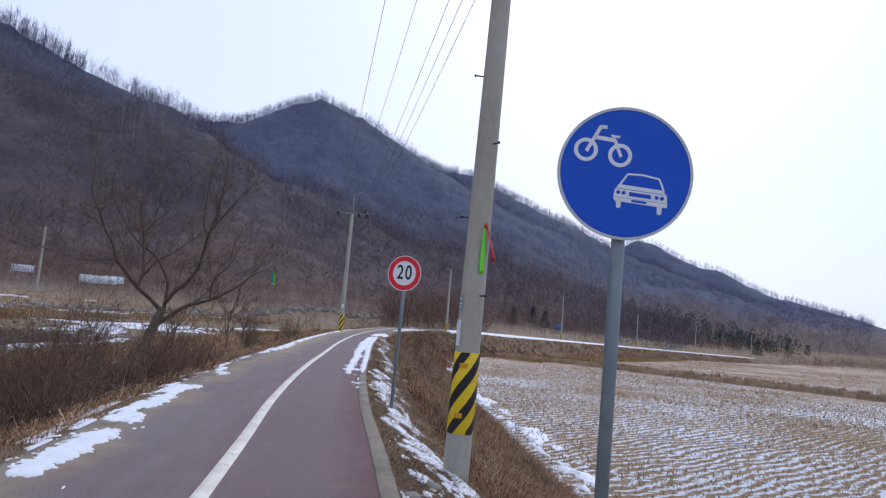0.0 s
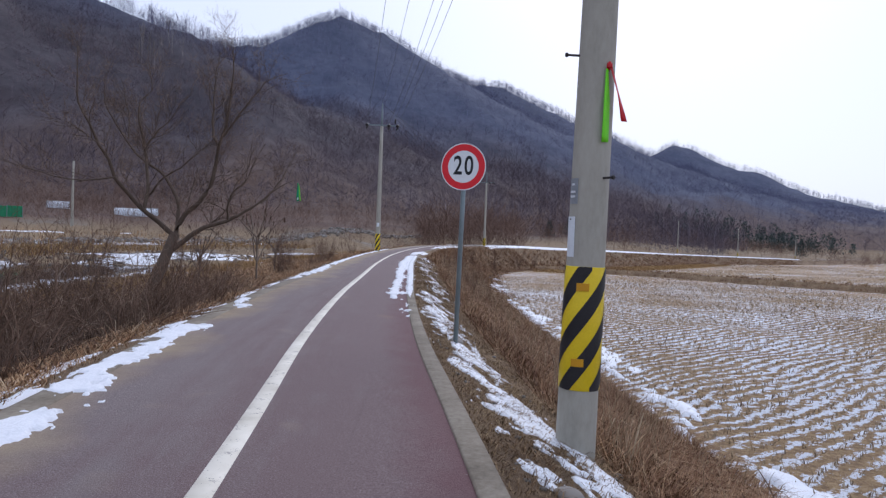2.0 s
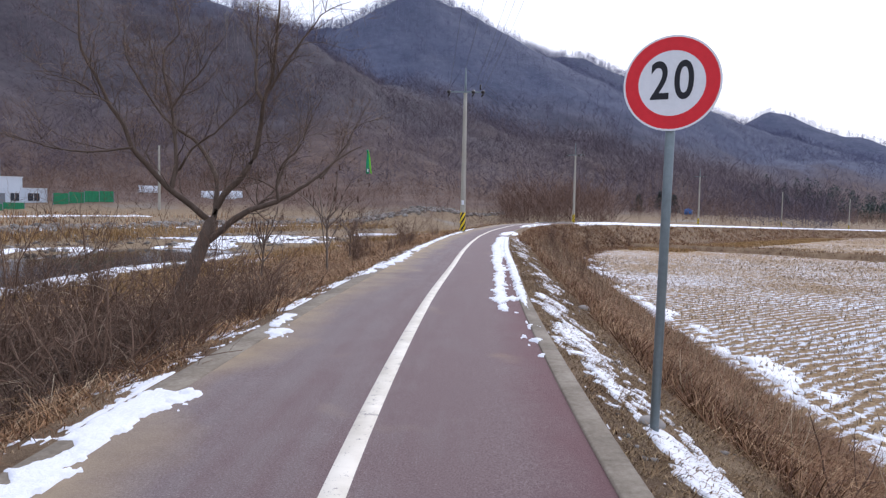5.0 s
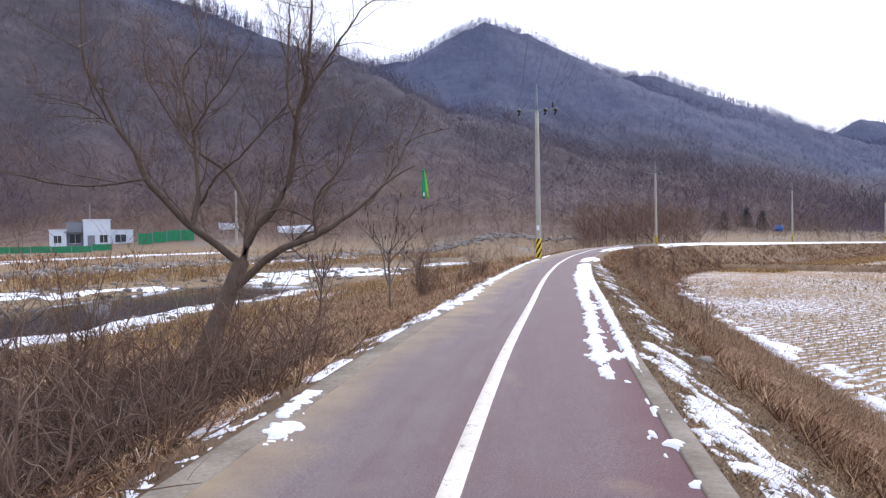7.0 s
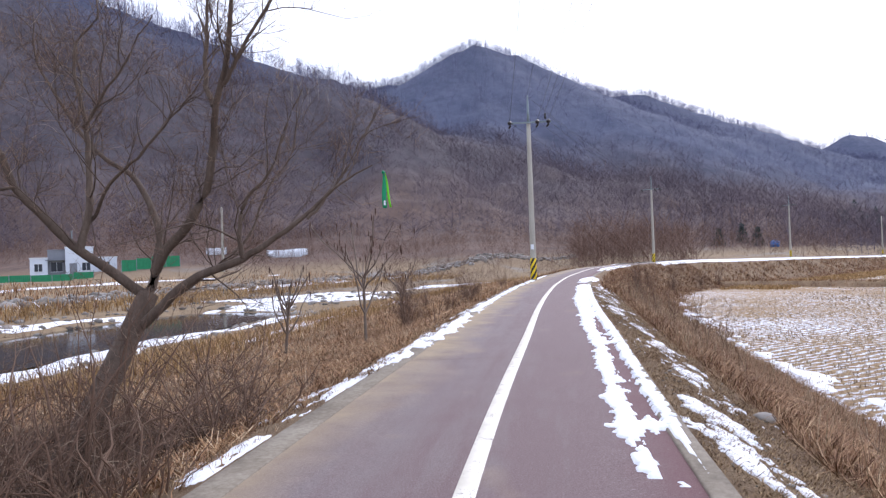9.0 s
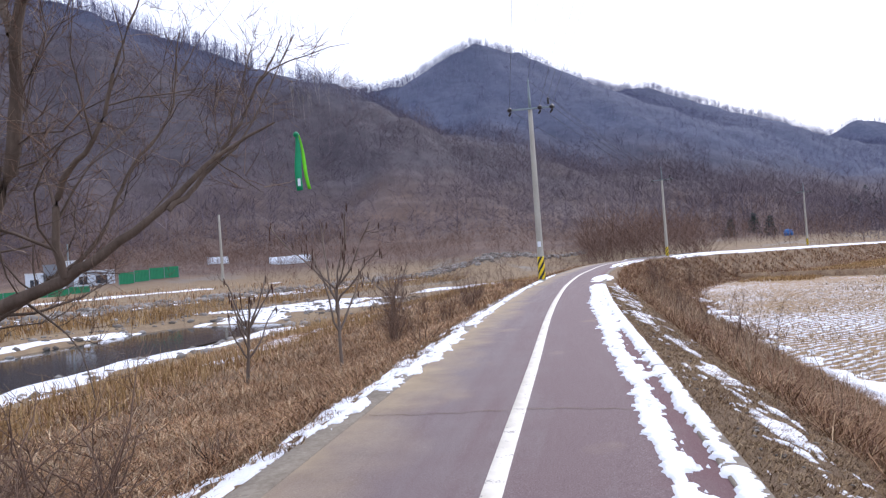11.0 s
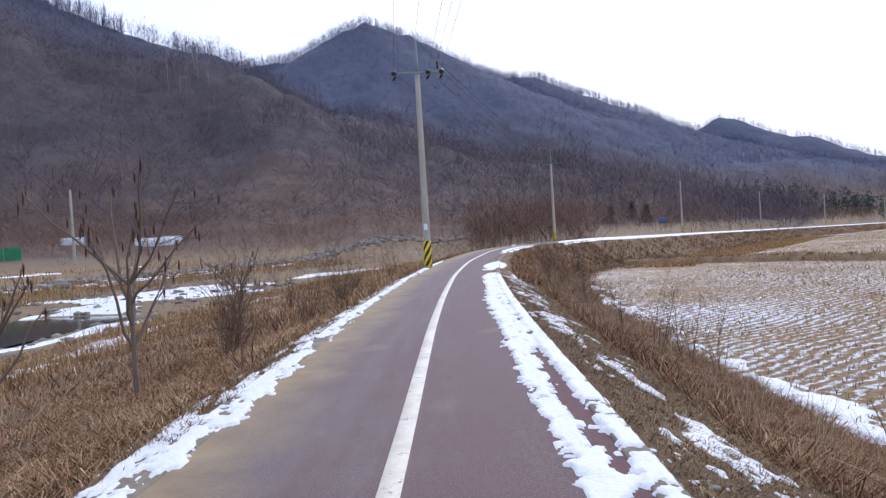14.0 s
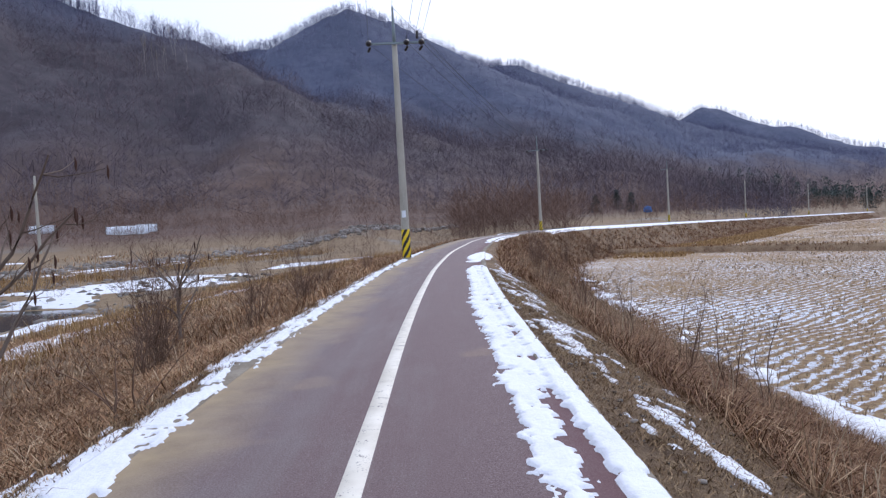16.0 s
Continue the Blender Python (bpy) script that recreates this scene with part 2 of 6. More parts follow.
def ridge_profile(x, y, knots, width):
    best = np.zeros_like(x)
    for (x0, y0, z0), (x1, y1, z1) in zip(knots, knots[1:]):
        dx, dy = x1 - x0, y1 - y0
        k = np.clip(((x - x0) * dx + (y - y0) * dy) / (dx * dx + dy * dy), 0, 1)
        d = np.hypot(x - x0 - k * dx, y - y0 - k * dy)
        top = z0 + k * (z1 - z0)
        f = np.clip(1 - d / width, 0, 1)
        best = np.maximum(best, top * (0.82 * f + 0.18 * f * f))
    return best


def mountain(x, y):
    h = np.zeros_like(x)
    for knots, width in RIDGES:
        h = np.maximum(h, ridge_profile(x, y, knots, width))
    a, r = np.arctan2(x, y - 10) * 430, np.hypot(x, y - 10) * 0.3
    spur = wave(a, r, 66, 3) * 0.22 + wave(a, r, 27, 5) * 0.12 + wave(x, y, 19, 6) * 0.05
    return h * (1 + spur * np.clip(1.1 - h / 140, 0.06, 1)) + np.clip(h / 25, 0, 1) * wave(x, y, 12, 7) * 1.2


def soft_step(v, lo, hi):
    k = np.clip((v - lo) / (hi - lo), 0, 1)
    return k * k * (3 - 2 * k)


def plain(x, y, u):
    """Low ground: fields to the right of the road, the stream's flats to its left."""
    left = np.interp(-u, [0, 10, 14, 18, 20, 27, 29, 34, 50, 60, 110, 170], [-2.2, -1.75, -1.85, -1.95, -2.6, -2.6, -1.85, -1.5, -0.45, -0.1, 0.3, 1.5])
    beyond = soft_step(np.asarray(y, float), 53, 61) * np.interp(-u, [15, 18, 29, 33], [0, 1, 1, 0])
    left = left * (1 - beyond) - 1.72 * beyond
    left = left + np.clip((-u - 12) / 4, 0, 1) * 0.12 * wave(x, y, 4.0, 11)
    right = field_z(y) + 0.0 * u
    z = np.where(u < 0, left, right)
    return z


def ground_z(x, y):
    shape = np.shape(x)
    u, _ = road_coords(x, y)
    xf, yf = np.ravel(x), np.ravel(y)
    z = plain(xf, yf, u)
    near = np.clip(1 - (np.abs(u + 2) - 6) / 4, 0, 1)
    z = z - 0.9 * near
    m = mountain(xf, yf)
    z = z + np.clip(m - 3.0, 0, None)
    return z.reshape(shape)


def spaced(near_lo, near_hi, step, lo, hi, grow):
    mid = list(np.arange(near_lo, near_hi + step / 2, step))
    s, v = step, mid[-1]
    while v < hi:
        s *= grow
        v += s
        mid.append(v)
    s, v = step, mid[0]
    while v > lo:
        s *= grow
        v -= s
        mid.insert(0, v)
    return np.array(mid)


# soil, dead grass, stubble and snow on the low ground; leafless forest floor on the slopes
m = mat("winter_ground", (0.2, 0.15, 0.1), 0.95)
n = Nodes(m)
coarse = n.noise(0.08, 5, 0.6)
mid = n.noise(0.9, 5, 0.65)
fine = n.noise(9, 4, 0.7)
grass = n.ramp(n.math("ADD", n.math("MULTIPLY", mid, 0.6), n.math("MULTIPLY", fine, 0.4)),
               [(0.25, (0.115, 0.075, 0.045)), (0.5, (0.22, 0.155, 0.09)), (0.75, (0.34, 0.26, 0.15))])
gravel = n.ramp(n.math("ADD", n.math("MULTIPLY", mid, 0.5), n.math("MULTIPLY", fine, 0.5)),
                [(0.3, (0.15, 0.128, 0.1)), (0.7, (0.29, 0.255, 0.205))])
low = n.mix(n.value_ramp(coarse, 0.54, 0.66), grass, gravel)
grain = n.math("ADD", n.math("MULTIPLY", n.noise(0.02, 6, 0.7), 0.55), n.math("MULTIPLY", n.noise(0.16, 6, 0.8), 0.45))
# the blue in wood is distance haze mixed into the base colour
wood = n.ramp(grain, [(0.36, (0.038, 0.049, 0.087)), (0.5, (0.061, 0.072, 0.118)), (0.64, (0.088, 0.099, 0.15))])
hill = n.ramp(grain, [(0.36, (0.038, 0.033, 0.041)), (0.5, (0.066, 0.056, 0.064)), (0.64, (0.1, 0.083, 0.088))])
pos = n.add("ShaderNodeNewGeometry")
sp = n.add("ShaderNodeSeparateXYZ")
n.link(pos.outputs["Position"], sp.inputs[0])
scrub = n.ramp(n.noise(0.12, 6, 0.75), [(0.3, (0.07, 0.045, 0.036)), (0.7, (0.165, 0.108, 0.082))])


def haze_zone(n, height, north):
    """0 on the near brown hill and low slopes, 1 on far woodland painted with haze."""
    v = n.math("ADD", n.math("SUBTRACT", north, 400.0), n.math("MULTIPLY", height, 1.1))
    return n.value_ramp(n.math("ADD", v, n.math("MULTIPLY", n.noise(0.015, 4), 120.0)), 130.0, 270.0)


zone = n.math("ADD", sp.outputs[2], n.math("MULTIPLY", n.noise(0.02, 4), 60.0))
slope = n.mix(n.value_ramp(zone, 34.0, 75.0), scrub, n.mix(haze_zone(n, sp.outputs[2], sp.outputs[1]), hill, wood))
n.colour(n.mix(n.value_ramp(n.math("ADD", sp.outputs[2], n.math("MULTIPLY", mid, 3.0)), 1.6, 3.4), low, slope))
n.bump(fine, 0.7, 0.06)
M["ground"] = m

gx = spaced(-60, 60, 2.0, -1500, 1800, 1.026)
gy = spaced(-30, 130, 2.0, -700, 2600, 1.022)
GX, GY = np.meshgrid(gx, gy)
GZ = ground_z(GX, GY)
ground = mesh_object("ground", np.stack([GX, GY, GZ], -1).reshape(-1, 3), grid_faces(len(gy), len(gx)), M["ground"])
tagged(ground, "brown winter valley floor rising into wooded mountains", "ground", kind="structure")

def ground_at(x, y):
    """Height of the sheet itself, between its lines."""
    x, y = np.asarray(x, float), np.asarray(y, float)
    i = np.clip(np.searchsorted(gx, x) - 1, 0, len(gx) - 2)
    j = np.clip(np.searchsorted(gy, y) - 1, 0, len(gy) - 2)
    f, g = (x - gx[i]) / (gx[i + 1] - gx[i]), (y - gy[j]) / (gy[j + 1] - gy[j])
    return (GZ[j, i] * (1 - f) + GZ[j, i + 1] * f) * (1 - g) + (GZ[j + 1, i] * (1 - f) + GZ[j + 1, i + 1] * f) * g


# the bank that carries the road
m = mat("bank_earth", (0.2, 0.15, 0.1), 0.95)
n = Nodes(m)
mid = n.noise(0.9, 5, 0.65)
fine = n.noise(24, 6, 0.85)
n.colour(n.ramp(n.math("ADD", n.math("MULTIPLY", mid, 0.5), n.math("MULTIPLY", fine, 0.5)),
                [(0.34, (0.08, 0.048, 0.028)), (0.5, (0.205, 0.135, 0.077)), (0.66, (0.345, 0.25, 0.15))]))
n.bump(fine, 0.9, 0.05)
M["bank"] = m
bu = np.array([-14, -12, -10, -8, -6.5, -5.3, -4.4, -3.7, -3.2, -2.8, -2.5, -2.25, -2.05, -1.87, -1.62, -1.3, 1.25, 1.45, 1.62, 1.85, 2.1, 2.35, 2.6, 2.9, 3.2, 3.6, 4.1, 4.7, 5.4, 6.2, 7.5])
xy = ROAD[:, None, :] + SIDE[:, None, :] * bu[None, :, None]
uu = np.broadcast_to(bu[None, :], xy.shape[:2])
bz = bank_z(xy[..., 0], xy[..., 1], uu)
bank = mesh_object("embankment", np.concatenate([xy, bz[..., None]], -1).reshape(-1, 3), grid_faces(len(ROAD), len(bu))[:, ::-1], M["bank"])
tagged(bank, "grassy brown earth bank carrying the narrow road", "embankment", kind="structure")

# ---- road ----
road = strip("road", np.linspace(-1.40, 1.32, 15), 0.012 * np.cos(np.linspace(-1.4, 1.4, 15)), M["asphalt"])
tagged(road, "worn reddish asphalt cycle road with dusty edges", "road", kind="structure")
line = strip("lane_line", [-0.066, -0.062, 0.060, 0.064], [0.011, 0.0165, 0.0165, 0.011], M["paint"])
tagged(line, "chipped cream-white painted centre line", "road marking", kind="structure")
kerb = strip("kerb", [1.32, 1.32, 1.332, 1.468, 1.48, 1.48], [-0.1, 0.012, 0.022, 0.022, 0.012, -0.2], M["concrete"])
tagged(kerb, "weathered low concrete kerb flush with the road", "kerb", kind="structure")
gutter = strip("gutter", [-1.65, -1.65, -1.635, -1.41, -1.40, -1.40], [-0.25, -0.005, 0.008, 0.008, -0.005, -0.1], M["concrete"])
tagged(gutter, "dirty concrete edging strip along the road", "kerb", kind="structure")

for crack_y, seed in ((21.55, 1), (35.5, 4)):
    cu = np.linspace(-1.35, 1.28, 60)
    cx0 = np.interp(crack_y, ROAD[:, 1], ROAD[:, 0]) + cu
    cy0 = crack_y + 0.05 * np.sin(cu * 3 + seed) + 0.018 * np.sin(cu * 17 + seed) + 0.012 * np.sin(cu * 41)
    half = 0.004 + 0.003 * np.sin(cu * 9 + seed) ** 2
    cz = 0.0035 + 0.012 * np.cos(1.4 * (cu + 0.04) / 1.36)
    cv = np.stack([np.stack([cx0, cy0 - half, cz], -1), np.stack([cx0, cy0 + half, cz], -1)], 1).reshape(-1, 3)
    crack_strip = mesh_object("road_crack", cv, grid_faces(60, 2)[:, ::-1], M["soil"])
    tagged(crack_strip, "fine soil-filled crack across the road", "road crack", kind="structure")

# ---- shapes ----
def part(name, bm, material, parent=None, label="", smooth=False):
    me = bpy.data.meshes.new(name)
    bm.to_mesh(me)
    bm.free()
    for m in (material if isinstance(material, (list, tuple)) else [material]):
        me.materials.append(m)
    if smooth:
        me.polygons.foreach_set("use_smooth", [True] * len(me.polygons))
    ob = new(name, me)
    if parent:
        ob.parent = parent
    if label:
        tagged(ob, label)
    return ob


def lathe(profile, seg=24, bm=None, m=None):
    """A turned shape from (radius, height) pairs."""
    bm = bm or bmesh.new()
    rings = []
    for r, z in profile:
        ring = [bm.verts.new((r * math.cos(2 * math.pi * i / seg), r * math.sin(2 * math.pi * i / seg), z)) for i in range(seg)]
        rings.append(ring)
    for a, b in zip(rings, rings[1:]):
        for i in range(seg):
            bm.faces.new((a[i], a[(i + 1) % seg], b[(i + 1) % seg], b[i]))
    bm.faces.new(list(reversed(rings[0])))
    bm.faces.new(rings[-1])
    if m is not None:
        bmesh.ops.transform(bm, matrix=m, verts=[v for r in rings for v in r])
    return bm


def box(sx, sy, sz, m=None, bevel=0.0, bm=None):
    bm = bm or bmesh.new()
    made = bmesh.ops.create_cube(bm, size=1.0, matrix=(m or Matrix()) @ Matrix.Diagonal((sx, sy, sz, 1)))
    if bevel:
        edges = {e for v in made["verts"] for e in v.link_edges}
        bmesh.ops.bevel(bm, geom=list(edges), offset=bevel, segments=2, affect="EDGES")
    return bm


def disc_plate(radius, y0, y1, seg=48):
    """An upright round plate that faces -y."""
    return lathe([(radius - 0.003, y0), (radius, y0 + 0.002), (radius, y1 - 0.002), (radius - 0.003, y1)], seg, m=pose(0, 0, 0, -90))


def ring_plate(r0, r1, y0, y1, seg=48):
    bm = bmesh.new()
    rows = []
    for r, y in ((r0, y1), (r0, y0), (r1, y0), (r1, y1)):
        rows.append([bm.verts.new((r * math.cos(2 * math.pi * i / seg), y, r * math.sin(2 * math.pi * i / seg))) for i in range(seg)])
    for a, b in zip(rows, rows[1:]):
        for i in range(seg):
            bm.faces.new((a[i], a[(i + 1) % seg], b[(i + 1) % seg], b[i]))
    return bm


def outline_plate(points, y0, y1, bm=None):
    """A flat shape cut from plate: outline in x and z, from y0 (front) to y1."""
    bm = bm or bmesh.new()
    f = [bm.verts.new((x, y0, z)) for x, z in points]
    b = [bm.verts.new((x, y1, z)) for x, z in points]
    bm.faces.new(f)
    bm.faces.new(list(reversed(b)))
    for i in range(len(f)):
        j = (i + 1) % len(f)
        bm.faces.new((f[j], f[i], b[i], b[j]))
    bmesh.ops.recalc_face_normals(bm, faces=bm.faces[:])
    return bm


def bar_plate(a, b, width, y0, y1, bm=None):
    (x0, z0), (x1, z1) = a, b
    d = Vector((x1 - x0, z1 - z0))
    d.normalize()
    nx, nz = -d.y * width / 2, d.x * width / 2
    return outline_plate([(x0 + nx, z0 + nz), (x0 - nx, z0 - nz), (x1 - nx, z1 - nz), (x1 + nx, z1 + nz)], y0, y1, bm)


def thing(name, m, label, category, group=""):
    e = new(name)
    e.empty_display_size = 0.2
    e.matrix_world = m
    return tagged(e, label, category, group)


def text_plate(name, body, size, m, material, parent, label=""):
    cu = bpy.data.curves.new(name, "FONT")
    cu.body, cu.size, cu.align_x, cu.align_y, cu.extrude = body, size, "CENTER", "CENTER", 0.0008
    cu.offset = 0.005
    tmp = bpy.data.objects.new(name, cu)
    me = bpy.data.meshes.new_from_object(tmp)
    bpy.data.objects.remove(tmp)
    me.transform(m)
    me.materials.append(material)
    ob = new(name, me)
    ob.parent = parent
    return tagged(ob, label) if label else ob


# ---- road signs ----
M["sign_white"] = varied("sign_white", [(0.3, (0.66, 0.68, 0.69)), (0.7, (0.76, 0.78, 0.79))], 4, 0.4, 8, 0.05, 0.001)
M["sign_red"] = varied("sign_red", [(0.3, (0.60, 0.012, 0.02)), (0.7, (0.72, 0.02, 0.03))], 4, 0.4, 8, 0.05, 0.001)
M["sign_blue"] = varied("sign_blue", [(0.3, (0.004, 0.065, 0.46)), (0.7, (0.006, 0.08, 0.54))], 3, 0.4, 8, 0.05, 0.001)
M["sign_black"] = mat("sign_black", (0.012, 0.012, 0.016), 0.5)
M["sign_back"] = varied("sign_metal", [(0.3, (0.35, 0.36, 0.38)), (0.7, (0.5, 0.51, 0.52))], 6, 0.45, 6, 0.05, 0.001, metal=0.6)


def sign_post(parent, height, foot):
    post = part("post", lathe([(0.03, foot), (0.03, height - 0.006), (0.026, height), (0.0, height + 0.003)], 20), M["galv"], parent, "grey galvanised steel tube post", True)
    for z in (height - 0.12, height - 0.42):
        part("clamp", box(0.075, 0.085, 0.03, pose(0, -0.0, z), 0.006), M["sign_back"], parent)
    return post


def speed_sign(m, foot):
    t = thing("speed_limit_sign", m, "round white speed sign reading 20 with red rim", "road sign")
    sign_post(t, 2.42, foot)
    z = pose(0, -0.048, 2.147)
    for nm, bm, ma, lb in (("plate", disc_plate(0.3, -0.002, 0.004), M["sign_back"], ""),
                           ("rim_edge", ring_plate(0.288, 0.3, -0.0045, -0.002), M["sign_white"], "thin white edge"),
                           ("red_ring", ring_plate(0.205, 0.288, -0.0045, -0.002), M["sign_red"], "red border ring"),
                           ("face", disc_plate(0.205, 0.002, 0.004), M["sign_white"], "white face")):
        if nm == "face":
            bmesh.ops.translate(bm, vec=(0, -0.007, 0), verts=bm.verts[:])
        bmesh.ops.transform(bm, matrix=z, verts=bm.verts[:])
        part(nm, bm, ma, t, lb)
    for ch, dx in (("2", -0.072), ("0", 0.075)):
        text_plate("digit", ch, 0.335, z @ pose(dx, -0.0062, 0.005, 90) @ Matrix.Diagonal((0.74, 1, 1, 1)), M["sign_black"], t, "black digit " + ch)
    return t


def cycle_car_sign(m, foot):
    t = thing("bicycle_and_car_sign", m, "round blue sign with white bicycle and car", "road sign")
    sign_post(t, 2.33, foot)
    z = pose(0, -0.048, 2.05)
    w, b = M["sign_white"], M["sign_blue"]

    def put(nm, bm, ma, lb="", parent=t):
        bmesh.ops.transform(bm, matrix=z, verts=bm.verts[:])
        return part(nm, bm, ma, parent, lb)

    put("plate", disc_plate(0.3, -0.002, 0.004), M["sign_back"])
    put("rim", ring_plate(0.287, 0.3, -0.006, -0.002), M["sign_back"], "bare metal rim")
    face = disc_plate(0.287, 0.0, 0.004)
    bmesh.ops.translate(face, vec=(0, -0.005, 0), verts=face.verts[:])
    put("face", face, b, "blue face")
    y0, y1 = -0.0068, -0.0052
    # bicycle
    bike = ring_plate(0.036, 0.053, y0, y1, 32)
    bmesh.ops.translate(bike, vec=(-0.18, 0, 0.092), verts=bike.verts[:])
    wheel = ring_plate(0.036, 0.053, y0, y1, 32)
    bmesh.ops.translate(wheel, vec=(-0.028, 0, 0.077), verts=wheel.verts[:])
    put("bicycle_wheel", bike, w)
    put("bicycle_wheel", wheel, w)
    bars = bmesh.new()
    for a, c, wd in (((-0.178, 0.085), (-0.118, 0.205), 0.016), ((-0.126, 0.2), (-0.092, 0.2), 0.016), ((-0.148, 0.152), (-0.052, 0.143), 0.018),
                     ((-0.055, 0.146), (-0.024, 0.07), 0.014)):
        bar_plate(a, c, wd, y0 - 0.0003, y1, bars)
    outline_plate([(-0.076, 0.168), (-0.03, 0.165), (-0.036, 0.154), (-0.066, 0.156)], y0 - 0.0003, y1, bars)
    put("bicycle_frame", bars, w)
    # car
    car = bmesh.new()
    outline_plate([(-0.026, -0.052), (0.165, -0.065), (0.184, -0.083), (-0.035, -0.069)], y0, y1, car)
    outline_plate([(-0.04, -0.072), (0.188, -0.086), (0.19, -0.122), (-0.046, -0.108)], y0, y1, car)
    outline_plate([(-0.048, -0.110), (0.192, -0.124), (0.19, -0.142), (-0.04, -0.128)], y0, y1, car)
    for a, c in (((-0.02, -0.054), (0.012, -0.004)), ((0.012, -0.004), (0.078, -0.003)), ((0.078, -0.003), (0.152, -0.016)), ((0.152, -0.016), (0.174, -0.07))):
        bar_plate(a, c, 0.008, y0, y1, car)
    for x, zz in ((-0.022, -0.142), (0.158, -0.158)):
        outline_plate([(x - 0.011, zz + 0.02), (x + 0.011, zz + 0.02), (x + 0.01, zz - 0.012), (x, zz - 0.018), (x - 0.01, zz - 0.012)], y0, y1, car)
    put("car_symbol", car, w)
    dark = bmesh.new()
    outline_plate([(0.022, -0.084), (0.118, -0.09), (0.118, -0.108), (0.022, -0.102)], y0 - 0.001, y0 - 0.0003, dark)
    outline_plate([(0.034, -0.118), (0.1, -0.122), (0.1, -0.132), (0.034, -0.128)], y0 - 0.001, y0 - 0.0003, dark)
    put("car_grille", dark, b)
    for x, zz in ((-0.026, -0.088), (-0.002, -0.0895), (0.143, -0.1), (0.167, -0.102)):
        lamp = disc_plate(0.0085, 0, 0.0008, 16)
        bmesh.ops.translate(lamp, vec=(x, y0 - 0.0012, zz), verts=lamp.verts[:])
        put("car_lamp", lamp, b)
    return t


speed_sign(pose(0.703, 12.72, 0, 0, 0.8, -22), -0.3)
cycle_car_sign(pose(1.45, 4.24, 0.1, 0, 0.3, -6), -0.45)

# ---- power poles ----
M["stripe_yellow"] = varied("yellow_reflective_wrap", [(0.3, (0.62, 0.44, 0.006)), (0.7, (0.80, 0.58, 0.012))], 5, 0.5, 12, 0.25, 0.003)
M["stripe_black"] = varied("black_reflective_wrap", [(0.3, (0.012, 0.011, 0.012)), (0.7, (0.03, 0.028, 0.03))], 5, 0.5, 12, 0.25, 0.003)
M["insulator"] = mat("dark_insulator", (0.03, 0.025, 0.025), 0.35)
M["wire"] = mat("power_line", (0.05, 0.05, 0.055), 0.6)
M["plate_white"] = varied("white_plate", [(0.3, (0.6, 0.63, 0.66)), (0.7, (0.75, 0.78, 0.8))], 5, 0.5, 8, 0.05, 0.001)
M["amber"] = mat("amber_reflector", (0.55, 0.27, 0.01), 0.35)


def pole_radius(z, height, r0, r1):
    return r0 + (r1 - r0) * z / height


def stripe_wrap(parent, z0, z1, rad, face):
    """A yellow sleeve with black bands that climb round the pole."""
    part("yellow_sleeve", lathe([(rad(z0) + 0.003, z0), (rad(z0) + 0.006, z0 + 0.004), (rad(z1) + 0.006, z1 - 0.004), (rad(z1) + 0.003, z1)], 32), M["stripe_yellow"], parent, "yellow warning sleeve", True)
    h, seg = z1 - z0, 72
    for k in range(6):
        bm = bmesh.new()
        lower, upper = [], []
        for i in range(seg + 1):
            a = face + math.pi * (2 * i / seg - 1)
            c = z0 + h * (0.36 * (2 * i / seg - 1) * 2.1 + 0.39 * k - 0.62)
            lo, hi = max(z0, c - 0.085 * h / 0.9), min(z1, c + 0.085 * h / 0.9)
            if hi - lo < 0.012:
                if len(lower) > 1:
                    break
                lower, upper = [], []
                continue
            lower.append(bm.verts.new(((rad(lo) + 0.0085) * math.cos(a), (rad(lo) + 0.0085) * math.sin(a), lo)))
            upper.append(bm.verts.new(((rad(hi) + 0.0085) * math.cos(a), (rad(hi) + 0.0085) * math.sin(a), hi)))
        for i in range(len(lower) - 1):
            bm.faces.new((lower[i], lower[i + 1], upper[i + 1], upper[i]))
        if len(bm.faces):
            part("black_band", bm, M["stripe_black"], parent, "black diagonal band", True)
        else:
            bm.free()


